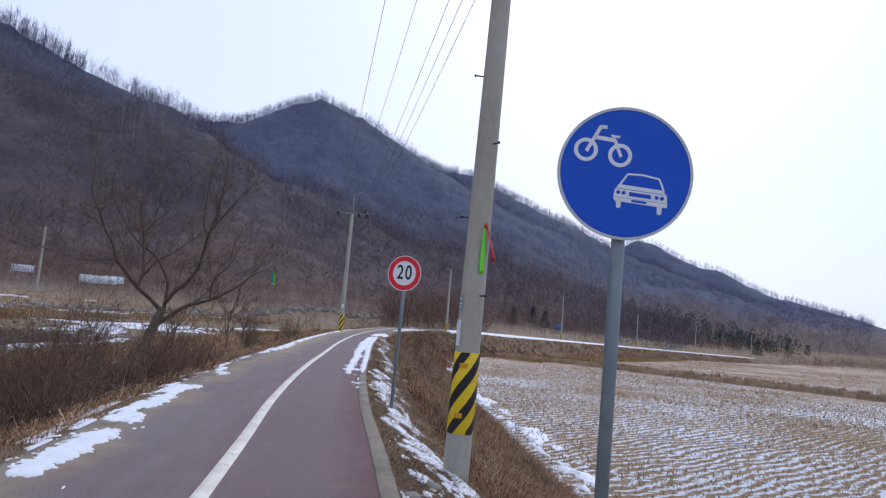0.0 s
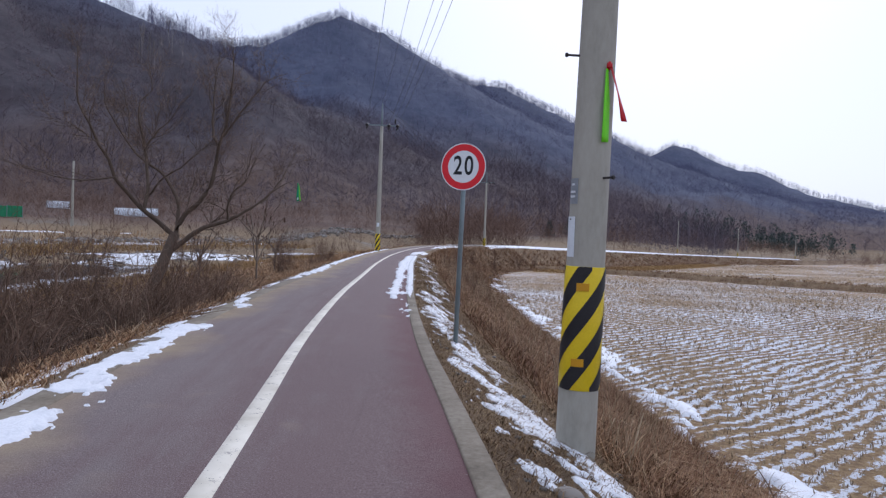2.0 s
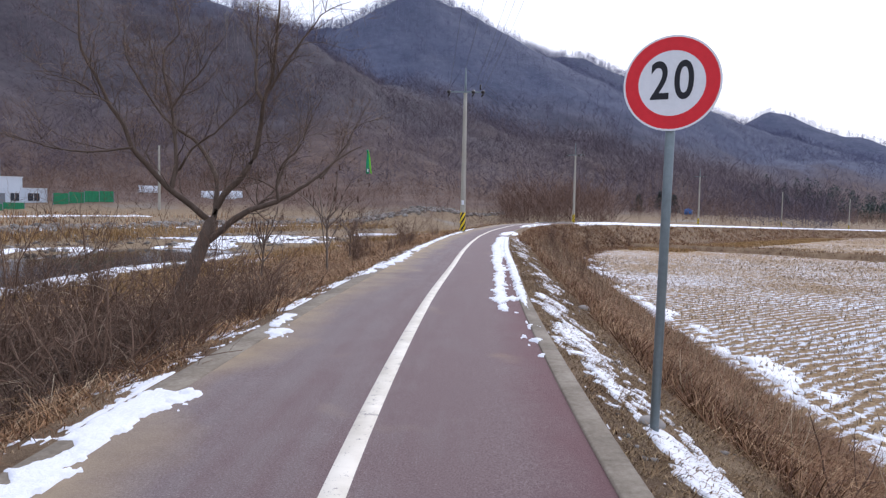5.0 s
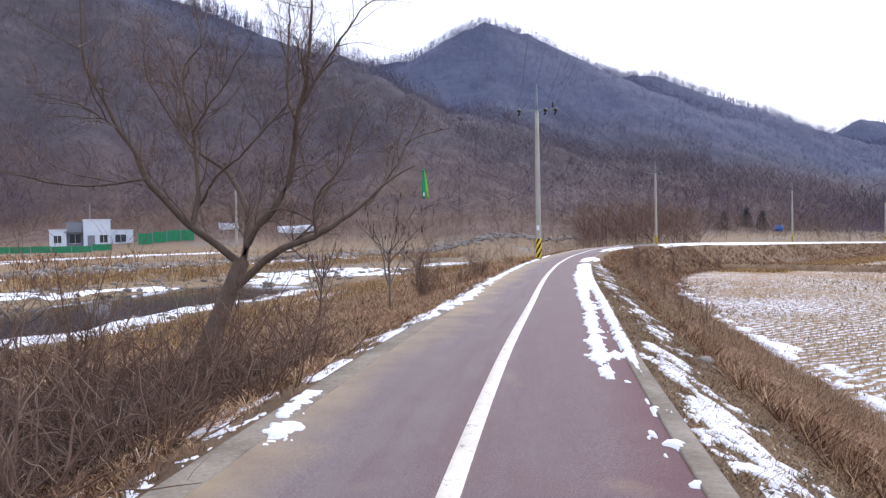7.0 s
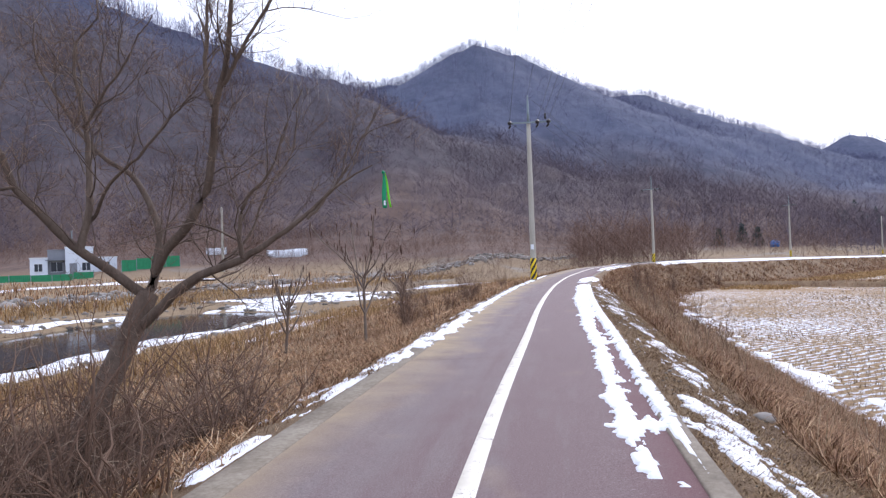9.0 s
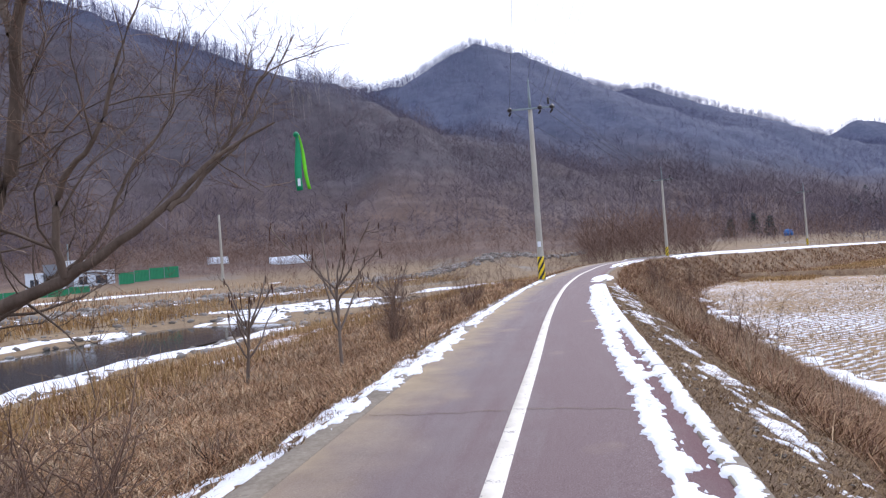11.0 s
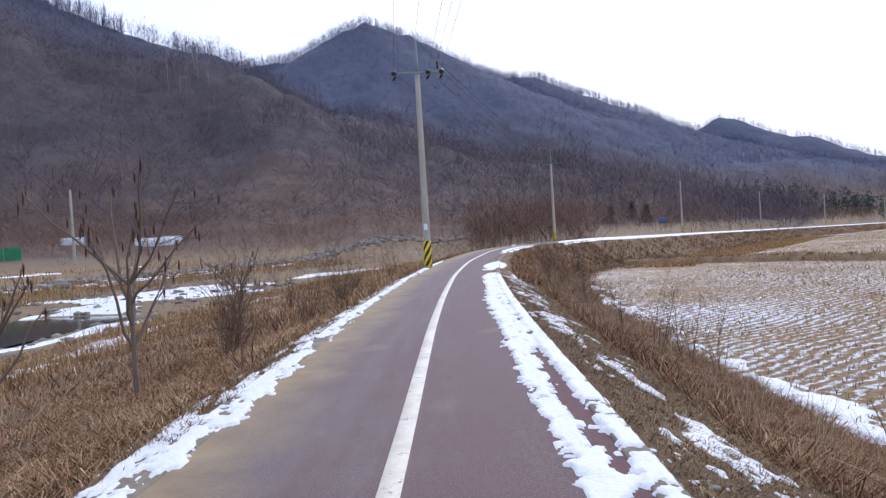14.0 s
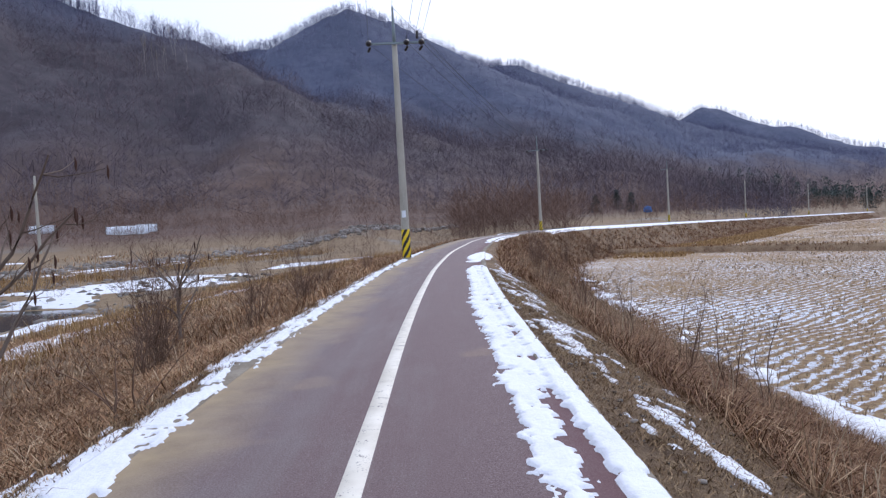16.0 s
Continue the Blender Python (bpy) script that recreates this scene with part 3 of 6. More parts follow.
def power_pole(m, height, foot, face, sleeve=(0.17, 1.08), arm=True, label="tall tapered grey concrete power pole with striped sleeve", r0=0.165, r1=0.095):
    t = thing("power_pole", m, label, "power pole", "power poles along the road")
    rad = lambda z: pole_radius(max(z, 0), height, r0, r1)
    part("shaft", lathe([(rad(0), foot), (rad(0), 0)] + [(rad(height * k / 6), height * k / 6) for k in range(1, 7)] + [(0.02, height + 0.02)], 28), M["pole"], t, "", True)
    if sleeve:
        stripe_wrap(t, sleeve[0], sleeve[1], rad, face)
    if arm:
        part("steel_tip", lathe([(0.07, height - 0.1), (0.06, height + 0.6), (0.035, height + 1.25), (0.045, height + 1.32), (0.012, height + 1.42)], 12), M["galv"], t, "", True)
        part("crossarm", box(2.05, 0.075, 0.075, pose(0.12, -0.13, height - 0.02), 0.008), M["galv"], t)
        for x in (-0.95, 0.45, 1.0):
            hub = part("insulator", lathe([(0.03, 0), (0.1, 0.03), (0.07, 0.08), (0.115, 0.12), (0.05, 0.2), (0.0, 0.21)], 12, m=pose(x, -0.2, height - 0.04, 90)), M["insulator"], t, "dark pin insulator", True)
            part("tension_clamp", lathe([(0.02, 0), (0.06, 0.05), (0.04, 0.12), (0.06, 0.2), (0.015, 0.3)], 10, m=pose(x + 0.05, 0.08, height - 0.08, -115, 0, 25)), M["insulator"], t, "", True)
        part("fuse_holder", lathe([(0.02, 0), (0.06, 0.04), (0.045, 0.16), (0.06, 0.26), (0.015, 0.33)], 10, m=pose(0.86, -0.1, height + 0.12)), M["insulator"], t, "", True)
    return t


POLES = [(1.43, 9.17, -0.35), (-2.47, 47.38, -0.05), (8.6, 90.0, -0.35), (34.5, 129.0, -0.75), (67.0, 174.5, -1.6), (97.3, 204.3, -2.3), (139.5, 246.5, -3.2)]
power_pole(pose(*POLES[0], 0, 0.8, 0), 9.2, -0.7, -2.0, sleeve=(0.51, 1.43), label="tall grey concrete power pole with yellow black sleeve", r0=0.152, r1=0.10)
power_pole(pose(*POLES[1], 0, 0, 4), 8.15, -0.8, -1.6, sleeve=(0.13, 1.19), r0=0.16, r1=0.10)
power_pole(pose(*POLES[2], 0, 0, -20), 8.45, -0.8, -1.6, sleeve=(0.3, 1.3))
for i, p in enumerate(POLES[3:]):
    power_pole(pose(*p, 0, 0, -35), 8.6, -1.0, -2.0, sleeve=(0.3, 1.3), arm=i < 1, label="distant slender concrete power pole beside the road")


def wire(a, b, sag, radius=0.008):
    bm = bmesh.new()
    a, b = Vector(a), Vector(b)
    last = None
    for i in range(21):
        k = i / 20
        p = a.lerp(b, k) - Vector((0, 0, 4 * sag * k * (1 - k)))
        ring = [bm.verts.new(p + Vector((radius * math.cos(q), 0, radius * math.sin(q)))) for q in (0.3, 2.4, 4.5)]
        if last:
            for j in range(3):
                bm.faces.new((last[j], last[(j + 1) % 3], ring[(j + 1) % 3], ring[j]))
        last = ring
    ob = part("power_line", bm, M["wire"])
    return tagged(ob, "thin dark power line strung between poles", "power line", "power lines")


for (i, j) in ((0, 1), (1, 2), (2, 3)):
    p, q = POLES[i], POLES[j]
    for x, dz in ((-0.95, 8.2), (0.45, 8.2), (1.0, 8.2), (0.86, 8.6), (0.0, 9.5)):
        top = 1.1 if i == 0 else 0.0
        wire((p[0] + x, p[1] - 0.1 + (0.1 if i else 0), p[2] + dz + top), (q[0] + x, q[1] - 0.2, q[2] + dz), 0.5)
wire((POLES[0][0] - 0.95, 9.1, 8.87), (3.2, -32, 8.6), 0.4)
wire((POLES[0][0] + 1.0, 9.1, 8.87), (5.2, -32, 8.6), 0.4)

# ---- snow, water, field and dead grass ----
RNG = np.random.default_rng(7)
TABLE = RNG.random((256, 256))


def cell_noise(x, y, size, seed=0):
    """Smooth lattice noise, 0 to 1."""
    a, b = np.asarray(x) / size + 17.3 * seed, np.asarray(y) / size + 5.9 * seed
    i, j = np.floor(a).astype(int), np.floor(b).astype(int)
    f, g = a - i, b - j
    f, g = f * f * (3 - 2 * f), g * g * (3 - 2 * g)
    t = lambda p, q: TABLE[p % 256, q % 256]
    return (t(i, j) * (1 - f) + t(i + 1, j) * f) * (1 - g) + (t(i, j + 1) * (1 - f) + t(i + 1, j + 1) * f) * g


def ragged(x, y, size, seed=0):
    """Three octaves of it, centred on 0."""
    return (cell_noise(x, y, size, seed) - 0.5) + 0.5 * (cell_noise(x, y, size / 2.3, seed + 3) - 0.5) + 0.28 * (cell_noise(x, y, size / 5.5, seed + 7) - 0.5)


def along(y, u):
    """World x, y of the place beside the road at y, u metres to its right."""
    x0 = np.interp(y, ROAD[:, 1], ROAD[:, 0])
    sx = np.interp(y, ROAD[:, 1], SIDE[:, 0])
    sy = np.interp(y, ROAD[:, 1], SIDE[:, 1])
    return x0 + u * sx, y + u * sy


def surface_z(y, u):
    x, yy = along(y, u)
    z = bank_z(x, yy, u)
    top = road_z(y) + np.where((u > 1.32) & (u < 1.48), 0.022, np.where((u < -1.40) & (u > -1.65), 0.008, 0.012))
    z = np.where((u > -1.65) & (u < 1.48), top, z)
    far = u < -13.5
    return np.where(far, plain(x, yy, u), z)


def snow_patch(label, y0, y1, u0, u1, cover, cell=0.05, thick=0.022, name="snow_patch", cell_y=None):
    """Snow where cover(y, u) is above 0, thinning to its ragged edge."""
    ys, us = np.arange(y0, y1, cell_y or cell * 1.3), np.arange(u0, u1, cell)
    Y, U = np.meshgrid(ys, us, indexing="ij")
    c = cover(Y, U)
    edge = np.minimum(np.minimum(Y - y0, y1 - Y) / 0.3, np.minimum(U - u0, u1 - U) / 0.12)
    c = np.minimum(c, edge - 0.15)
    X, W = along(Y, U)
    z = surface_z(Y, U) + np.where(c > 0, thick * (0.35 + 0.65 * soft_step(c, 0, 0.22)) + 0.012 * ragged(X, W, 0.22, 9), -0.03)
    f = grid_faces(len(ys), len(us))
    keep = (c.ravel()[f] > 0).any(axis=1)
    f = f[keep][:, ::-1]
    if not len(f):
        return None
    used, inv = np.unique(f, return_inverse=True)
    v = np.stack([X, W, z], -1).reshape(-1, 3)[used]
    f = inv.reshape(f.shape)
    # separate patches become things of their own, the smallest scraps stay joined
    root = np.arange(len(v))
    for _ in range(60):
        low = root[f].min(axis=1)
        before = root.copy()
        np.minimum.at(root, f.ravel(), np.repeat(low, 4))
        root = root[root]
        if (root == before).all():
            break
    owner = root[f[:, 0]]
    ids, sizes = np.unique(owner, return_counts=True)
    big = ids[np.argsort(-sizes)][:24]
    big = [i for i in big if (owner == i).sum() > 50]
    rest = ~np.isin(owner, big)
    for group, joined in [(owner == i, False) for i in big] + [(rest, True)]:
        g = f[group]
        if not len(g):
            continue
        used, inv = np.unique(g, return_inverse=True)
        ob = mesh_object(name if not joined else "snow_scraps", v[used], inv.reshape(g.shape), M["snow"])
        tagged(ob, label, "snow", "" if joined else "snow patches", "stuff" if joined else "")


def bump_band(u, mid, half):
    return 1 - np.abs(u - mid) / np.maximum(half, 0.001)


# strips of snow left between wheel tracks at the kerb
def kerb_snow(y, u):
    n = ragged(u * 1.0, y * 0.6, 0.16, 1) * 0.6 + ragged(u, y, 0.055, 5) * 0.4
    inner = bump_band(u, 1.07 + 0.02 * np.sin(y * 0.9), np.interp(y, [17.4, 18.2, 21, 25, 27.5, 34, 40, 41], [0.09, 0.14, 0.14, 0.17, 0.21, 0.22, 0.18, 0.02]))
    outer = bump_band(u, 1.385, np.interp(y, [17.6, 18.6, 24, 30, 36, 40, 41], [0.03, 0.11, 0.14, 0.17, 0.15, 0.12, 0.02]))
    fill = np.clip((y - 25.6) / 2.2, 0, 0.95) - 0.3 - 3.4 * np.abs(u - 1.22)
    bridge = 0.75 - np.abs(y - 18.2) / 0.35 - np.clip(np.abs(u - 1.15) - 0.12, 0, 1) * 6
    return np.clip(np.maximum(np.maximum(inner, outer), np.maximum(fill, bridge)), -1, 0.8) * 0.85 + n - 0.33


snow_patch("ragged white snow strips on the kerb and road edge", 16.9, 41.5, 0.7, 1.68, kerb_snow, 0.023, 0.015)
snow_patch("small scraps of snow beside the kerb", 14.2, 18.0, 1.0, 1.5, lambda y, u: bump_band(u, 1.3, 0.16) * 0.4 + ragged(u, y * 0.6, 0.16, 2) - 0.68, 0.025, 0.012)
snow_patch("curved snow patch where the road bends", 43.2, 50.5, 0.8, 2.0, lambda y, u: 0.9 - ((y - 46.6) / 3.4) ** 2 - ((u - 1.25 - (y - 46) * 0.06) / 0.42) ** 2 + ragged(u, y * 0.5, 0.5, 4) * 0.8, 0.05)
snow_patch("snow patch on the far bend", 61, 82, 0.6, 1.8, lambda y, u: 0.8 - ((y - 70) / 9.5) ** 2 - ((u - 1.25) / 0.5) ** 2 + ragged(u, y * 0.3, 0.6, 5) * 0.9, 0.1)


def left_snow(y, u):
    streaks = ragged(u * 3.2 + 0.55 * y, y * 0.5, 0.3, 3) * 1.25
    grassy = soft_step(-u, 1.55, 1.95)
    n = ragged(u * 1.6 + 0.2 * y, y * 0.55, 0.17, 6) * 0.8 + streaks * (0.45 + 0.95 * grassy) + ragged(u, y, 0.06, 5) * 0.45
    width = np.interp(y, [19.3, 20.6, 21.6, 23, 27, 32, 40, 47, 52, 54], [0.03, 0.14, 0.26, 0.36, 0.37, 0.34, 0.3, 0.27, 0.2, 0.02])
    mid = np.interp(y, [19.5, 21.5, 24, 28, 32, 40, 54], [-1.87, -1.77, -1.67, -1.73, -1.73, -1.69, -1.6])
    return np.clip(bump_band(u, mid, width * 1.12), -1, 0.55) * 0.95 + n * (0.4 + 0.6 * soft_step(-u, 1.38, 1.6)) - 0.25


snow_patch("long ragged bank of snow along the road edge", 19.0, 54.5, -2.2, -1.05, left_snow, 0.025, 0.016)
for y0, y1, mid, half in ((-2.0, 3.2, -1.5, 0.30), (6.4, 9.1, -1.42, 0.30), (9.0, 12.9, -1.50, 0.25), (14.5, 15.3, -1.40, 0.16), (15.3, 16.3, -1.52, 0.15)):
    snow_patch("thin trodden snow patch on the road edge", y0, y1, mid - 0.5, mid + 0.5,
               lambda y, u, y0=y0, y1=y1, mid=mid, half=half: 0.75 * bump_band(u + 0.05 * np.sin(y * 2), mid, half) * np.clip(3.2 * (1 - np.abs(2 * y - y0 - y1) / (y1 - y0)), 0, 1)
               + ragged(u, y * 0.55, 0.2, y0) * 0.8 + ragged(u, y, 0.06, 5) * 0.4 - (0.27 if y1 < 13.2 else 0.47), 0.026, 0.014)
snow_patch("scattered snow among the grass at the road edge", 2, 22, -2.8, -1.7, lambda y, u: ragged(u, y * 0.5, 0.45, 13) - 0.26 + ragged(u, y, 0.08, 2) * 0.3, 0.035, 0.02)
snow_patch("snow under the shrubs by the road", 13.5, 20.5, -3.8, -2.0, lambda y, u: ragged(u * 1.8, y * 0.5, 0.6, 18) - 0.16 + ragged(u, y, 0.08, 2) * 0.3, 0.045, 0.025)


def verge_snow(y, u):
    slant = y + 1.5 * u
    n = ragged(u * 1.7, slant * 0.6, 0.36, 6) * 1.0 + ragged(u * 1.4, y, 0.1, 4) * 0.5
    mid = np.interp(y, [8.8, 9.6, 10.4, 12, 14, 16, 18, 21, 23, 24.4, 26.4, 30], [2.12, 2.1, 1.95, 1.8, 1.83, 1.85, 1.84, 2.1, 2.05, 2.1, 2.1, 2.0])
    mass = np.interp(y, [7.5, 8.8, 10, 11.5, 14, 17.5, 18.6, 20, 21.5, 22.3, 23.2, 24.3, 25.2, 26.3, 27.3, 30, 44],
                     [0.0, 0.4, 0.66, 0.55, 0.45, 0.42, 0.46, 0.3, 0.68, 0.5, 0.3, 0.95, 0.25, 0.75, 0.22, 0.3, 0.3])
    return n + mass * bump_band(u, mid, 0.36) * 1.1 - 0.36 - 0.3 * np.clip(np.abs(u - mid) - 0.3, 0, 1)


snow_patch("wind-blown snow patches on the grassy verge", 5, 44, 1.5, 2.75, verge_snow, 0.028, 0.02)
snow_patch("snow strip along the distant road", 80, 240, -1.9, -1.2, lambda y, u: bump_band(u, -1.55, 0.34) * 0.7 + ragged(u, y * 0.1, 0.6, 8) * 0.5, 0.14, 0.06, cell_y=1.2)
snow_patch("snow strip on the distant road shoulder", 84, 240, 1.2, 2.3, lambda y, u: bump_band(u, 1.7, 0.5) * 0.7 + ragged(u, y * 0.1, 0.8, 5) * 0.5 + 0.1, 0.14, 0.08, cell_y=1.2)

# stream and its snowy, stony flats
m = mat("stream_water", (0.03, 0.035, 0.035), 0.08)
n = Nodes(m)
n.bump(n.noise(3, 3), 0.08, 0.02)
M["water"] = m
xy = [along(np.arange(-30, 60, 2.0), np.full(45, q)) for q in (-29, -24, -18.5)]
wv = np.stack([np.stack([a, b, np.full(45, -2.12)], -1) for a, b in xy], 1).reshape(-1, 3)
water = mesh_object("water", wv, grid_faces(45, 3)[:, ::-1], M["water"])
tagged(water, "dark shallow stream with still water", "stream", kind="structure")
flat = dict(cell=0.22, thick=0.05, cell_y=0.5)
snow_patch("snow along the near bank of the stream", 20, 50, -21, -14.5, lambda y, u: bump_band(u, np.interp(y, [20, 28, 40, 46, 50], [-17.2, -17.6, -17.3, -16.6, -15.8]), 1.7) * 0.5 + ragged(u * 0.8, y * 0.35, 1.8, 4) * 1.2 - 0.12, **flat)
snow_patch("snow bar across the stream bed", 30, 56, -34, -24, lambda y, u: bump_band(u, np.interp(y, [30, 47, 52, 56], [-29.5, -30.2, -28, -25.5]), 1.5) * 0.5 + ragged(u * 0.6, y * 0.3, 2.2, 6) * 1.3 - 0.16, **flat)
snow_patch("long snow drift where the stream bends", 55, 84, -44, -14.5, lambda y, u: bump_band(u, np.interp(y, [55, 59, 62, 66, 70, 77, 84], [-22, -23, -24.5, -22.8, -20.5, -17.6, -15.5]), np.interp(y, [55, 62, 66, 84], [2.0, 8.0, 4.0, 2.0])) * 0.45 + ragged(u * 0.35, y * 0.6, 2.4, 6) * 1.1 - 0.1, **flat)
snow_patch("narrow snow drift in the meadow grass", 34, 64, -13.5, -8.5, lambda y, u: bump_band(u, -10.9 + 0.4 * np.sin(y * 0.23), 0.6) * 0.42 + ragged(u * 0.7, y * 0.4, 0.9, 3) * 1.2 - 0.14, cell=0.1, thick=0.06, cell_y=0.25)
snow_patch("snow patches on the flats across the valley", 20, 130, -62, -35, lambda y, u: ragged(u * 1.2, y * 0.2, 5.0, 12) - 0.26, cell=0.5, thick=0.08, cell_y=1.0)

# stubble field with snow lying in the furrows
m = mat("stubble_field", (0.4, 0.33, 0.25), 0.9)
n = Nodes(m)
turned = n.add("ShaderNodeMapping")
turned.inputs["Rotation"].default_value = (0, 0, radians(-38))
n.link(n.add("ShaderNodeNewGeometry").outputs["Position"], turned.inputs["Vector"])
row_sep = n.add("ShaderNodeSeparateXYZ")
n.link(turned.outputs[0], row_sep.inputs[0])
wob = n.noise(0.25, 3, 0.5)
phase = n.math("MULTIPLY", n.math("ADD", row_sep.outputs[1], n.math("ADD", n.math("MULTIPLY", wob, 1.5), n.math("MULTIPLY", n.noise(2.4, 4), 0.42))), 2 * math.pi / 0.36)
rows = n.math("SINE", phase, 0.0)
clod = n.noise(6.5, 6, 0.78, vec=turned.outputs[0], stretch=(0.6, 1.0, 1))
drift = n.noise(0.12, 4, 0.6)
amount = n.math("ADD", n.math("MULTIPLY", rows, 0.17), n.math("ADD", n.math("MULTIPLY", clod, 1.9), n.math("MULTIPLY", drift, 0.8)))
far_y = n.add("ShaderNodeSeparateXYZ")
n.link(n.add("ShaderNodeNewGeometry").outputs["Position"], far_y.inputs[0])
amount = n.math("SUBTRACT", amount, n.math("MULTIPLY", n.value_ramp(far_y.outputs[1], 30.0, 85.0), 0.13))
snowy = n.value_ramp(amount, 1.38, 1.45)
straw = n.ramp(n.noise(7, 5, 0.75), [(0.3, (0.16, 0.095, 0.05)), (0.5, (0.34, 0.222, 0.112)), (0.7, (0.54, 0.39, 0.205))])
n.colour(n.mix(snowy, straw, (0.83, 0.85, 0.9)))
n.bump(n.math("ADD", n.math("MULTIPLY", amount, 1.0), n.math("MULTIPLY", n.noise(20, 3), 0.3)), 0.9, 0.09)
M["field"] = m
ys = spaced(2, 120, 1.2, -60, 330, 1.03)
fx = np.concatenate([np.arange(3.6, 14, 0.5), spaced(14, 70, 1.4, 13.9, 900, 1.06)[1:]])
FX, FY = np.meshgrid(fx, ys)
fu, _ = road_coords(FX, FY)
fu = fu.reshape(FX.shape)
FZ = field_z(FY) + 0.05 + 0.03 * wave(FX, FY, 3.0, 21)
FZ = np.where(fu < 5.2, FZ - 1.2, FZ)
ff = grid_faces(len(ys), len(fx))
ff = ff[(fu.ravel()[ff] > 4.4).all(axis=1)]
field = mesh_object("field", np.stack([FX, FY, FZ], -1).reshape(-1, 3), ff, M["field"])
tagged(field, "harvested rice stubble field dusted with snow", "field", kind="structure")

# low earth bund between two fields
bund_line = smooth_path([(10.5, 90), (14, 88.5), (18, 86), (25, 80), (32, 71), (45, 55), (62, 36), (90, 6)], 1.5)
bt = np.gradient(bund_line, axis=0)
bt /= np.linalg.norm(bt, axis=1)[:, None]
bs = np.stack([bt[:, 1], -bt[:, 0]], 1)
prof = np.array([(-1.5, -0.2), (-0.9, 0.15), (-0.5, 0.5), (0, 0.56), (0.5, 0.5), (0.9, 0.15), (1.5, -0.2)])
bxy = bund_line[:, None, :] + bs[:, None, :] * prof[None, :, 0, None]
bzz = field_z(bund_line[:, 1])[:, None] + 0.05 + prof[None, :, 1] + 0.06 * wave(bxy[..., 0], bxy[..., 1], 0.9, 4)
bund = mesh_object("bund", np.concatenate([bxy, bzz[..., None]], -1).reshape(-1, 3), grid_faces(len(bund_line), len(prof)), M["bank"])
tagged(bund, "low brown earth bund dividing the fields", "earth bund", kind="structure")


def tri_mesh(name, verts, tris, material, smooth=False):
    me = bpy.data.meshes.new(name)
    me.vertices.add(len(verts))
    me.vertices.foreach_set("co", np.asarray(verts, np.float32).ravel())
    me.loops.add(len(tris) * 3)
    me.loops.foreach_set("vertex_index", np.asarray(tris, np.int32).ravel())
    me.polygons.add(len(tris))
    me.polygons.foreach_set("loop_start", np.arange(0, len(tris) * 3, 3, dtype=np.int32))
    me.update(calc_edges=True)
    me.validate()
    me.materials.append(material)
    return new(name, me)


def blades(name, x, y, z, height, width, lean, material, label, category="dry grass"):
    """Bent dry blades, each of three triangles."""
    k = len(x)
    a, d = RNG.random(k) * 2 * np.pi, RNG.random(k) * 2 * np.pi
    h = height * (0.55 + 0.9 * RNG.random(k))
    w = width * (0.6 + 0.8 * RNG.random(k))
    ln = lean * h * (0.3 + RNG.random(k))
    base = np.stack([x, y, z - 0.02], -1)
    side = np.stack([np.cos(a), np.sin(a), 0 * a], -1) * w[:, None] / 2
    off = np.stack([np.cos(d), np.sin(d), 0 * d], -1) * ln[:, None]
    up = np.array([0, 0, 1.0])
    midp = base + off * 0.35 + up * (h * 0.6)[:, None]
    tip = base + off + up * (h * max(0.12, 1 - 0.35 * lean) * (0.5 + RNG.random(k)))[:, None]
    v = np.stack([base - side, base + side, midp - side * 0.7, midp + side * 0.7, tip], 1).reshape(-1, 3)
    o = (np.arange(k) * 5)[:, None, None]
    t = (np.array([[0, 1, 3], [0, 3, 2], [2, 3, 4]])[None] + o).reshape(-1, 3)
    ob = tri_mesh(name, v, t, material)
    return tagged(ob, label, category, kind="stuff")


def scatter_beside(count, y0, y1, u0, u1, clump=0.0, thresh=0.0, seed=0, size=0.9):
    y, u = y0 + (y1 - y0) * RNG.random(count), u0 + (u1 - u0) * RNG.random(count)
    if clump:
        c = count // 9
        cy, cu = y[:c], u[:c]
        pick = RNG.integers(0, c, count)
        y, u = cy[pick] + RNG.normal(0, clump, count), cu[pick] + RNG.normal(0, clump, count)
        u = np.clip(u, min(u0, u1), max(u0, u1))
    x, w = along(y, u)
    if thresh:
        k = cell_noise(x, w, size, seed) > thresh
        y, u, x, w = y[k], u[k], x[k], w[k]
    return x, w, surface_z(y, u)


M["twig"] = island_mix("bare_twigs", [(0.0, (0.08, 0.048, 0.034)), (0.5, (0.16, 0.10, 0.068)), (0.9, (0.26, 0.175, 0.12)), (1.0, (0.4, 0.32, 0.235))])
M["brush"] = island_mix("dark_brush", [(0.0, (0.05, 0.03, 0.022)), (0.6, (0.105, 0.066, 0.046)), (1.0, (0.2, 0.135, 0.095))])
M["grass_left"] = island_mix("dry_meadow_grass", [(0.0, (0.12, 0.062, 0.032)), (0.45, (0.35, 0.188, 0.092)), (0.75, (0.53, 0.325, 0.165)), (1.0, (0.74, 0.58, 0.37))], patch=0.8, dim=(0.55, 0.5, 0.47))
M["grass_right"] = island_mix("russet_bank_grass", [(0.0, (0.10, 0.048, 0.025)), (0.5, (0.27, 0.145, 0.074)), (0.85, (0.40, 0.245, 0.13)), (1.0, (0.60, 0.44, 0.26))], patch=0.7, dim=(0.6, 0.54, 0.5))
M["grass_short"] = island_mix("short_verge_grass", [(0.0, (0.09, 0.052, 0.026)), (0.5, (0.22, 0.14, 0.07)), (0.9, (0.38, 0.265, 0.14)), (1.0, (0.54, 0.42, 0.25))])
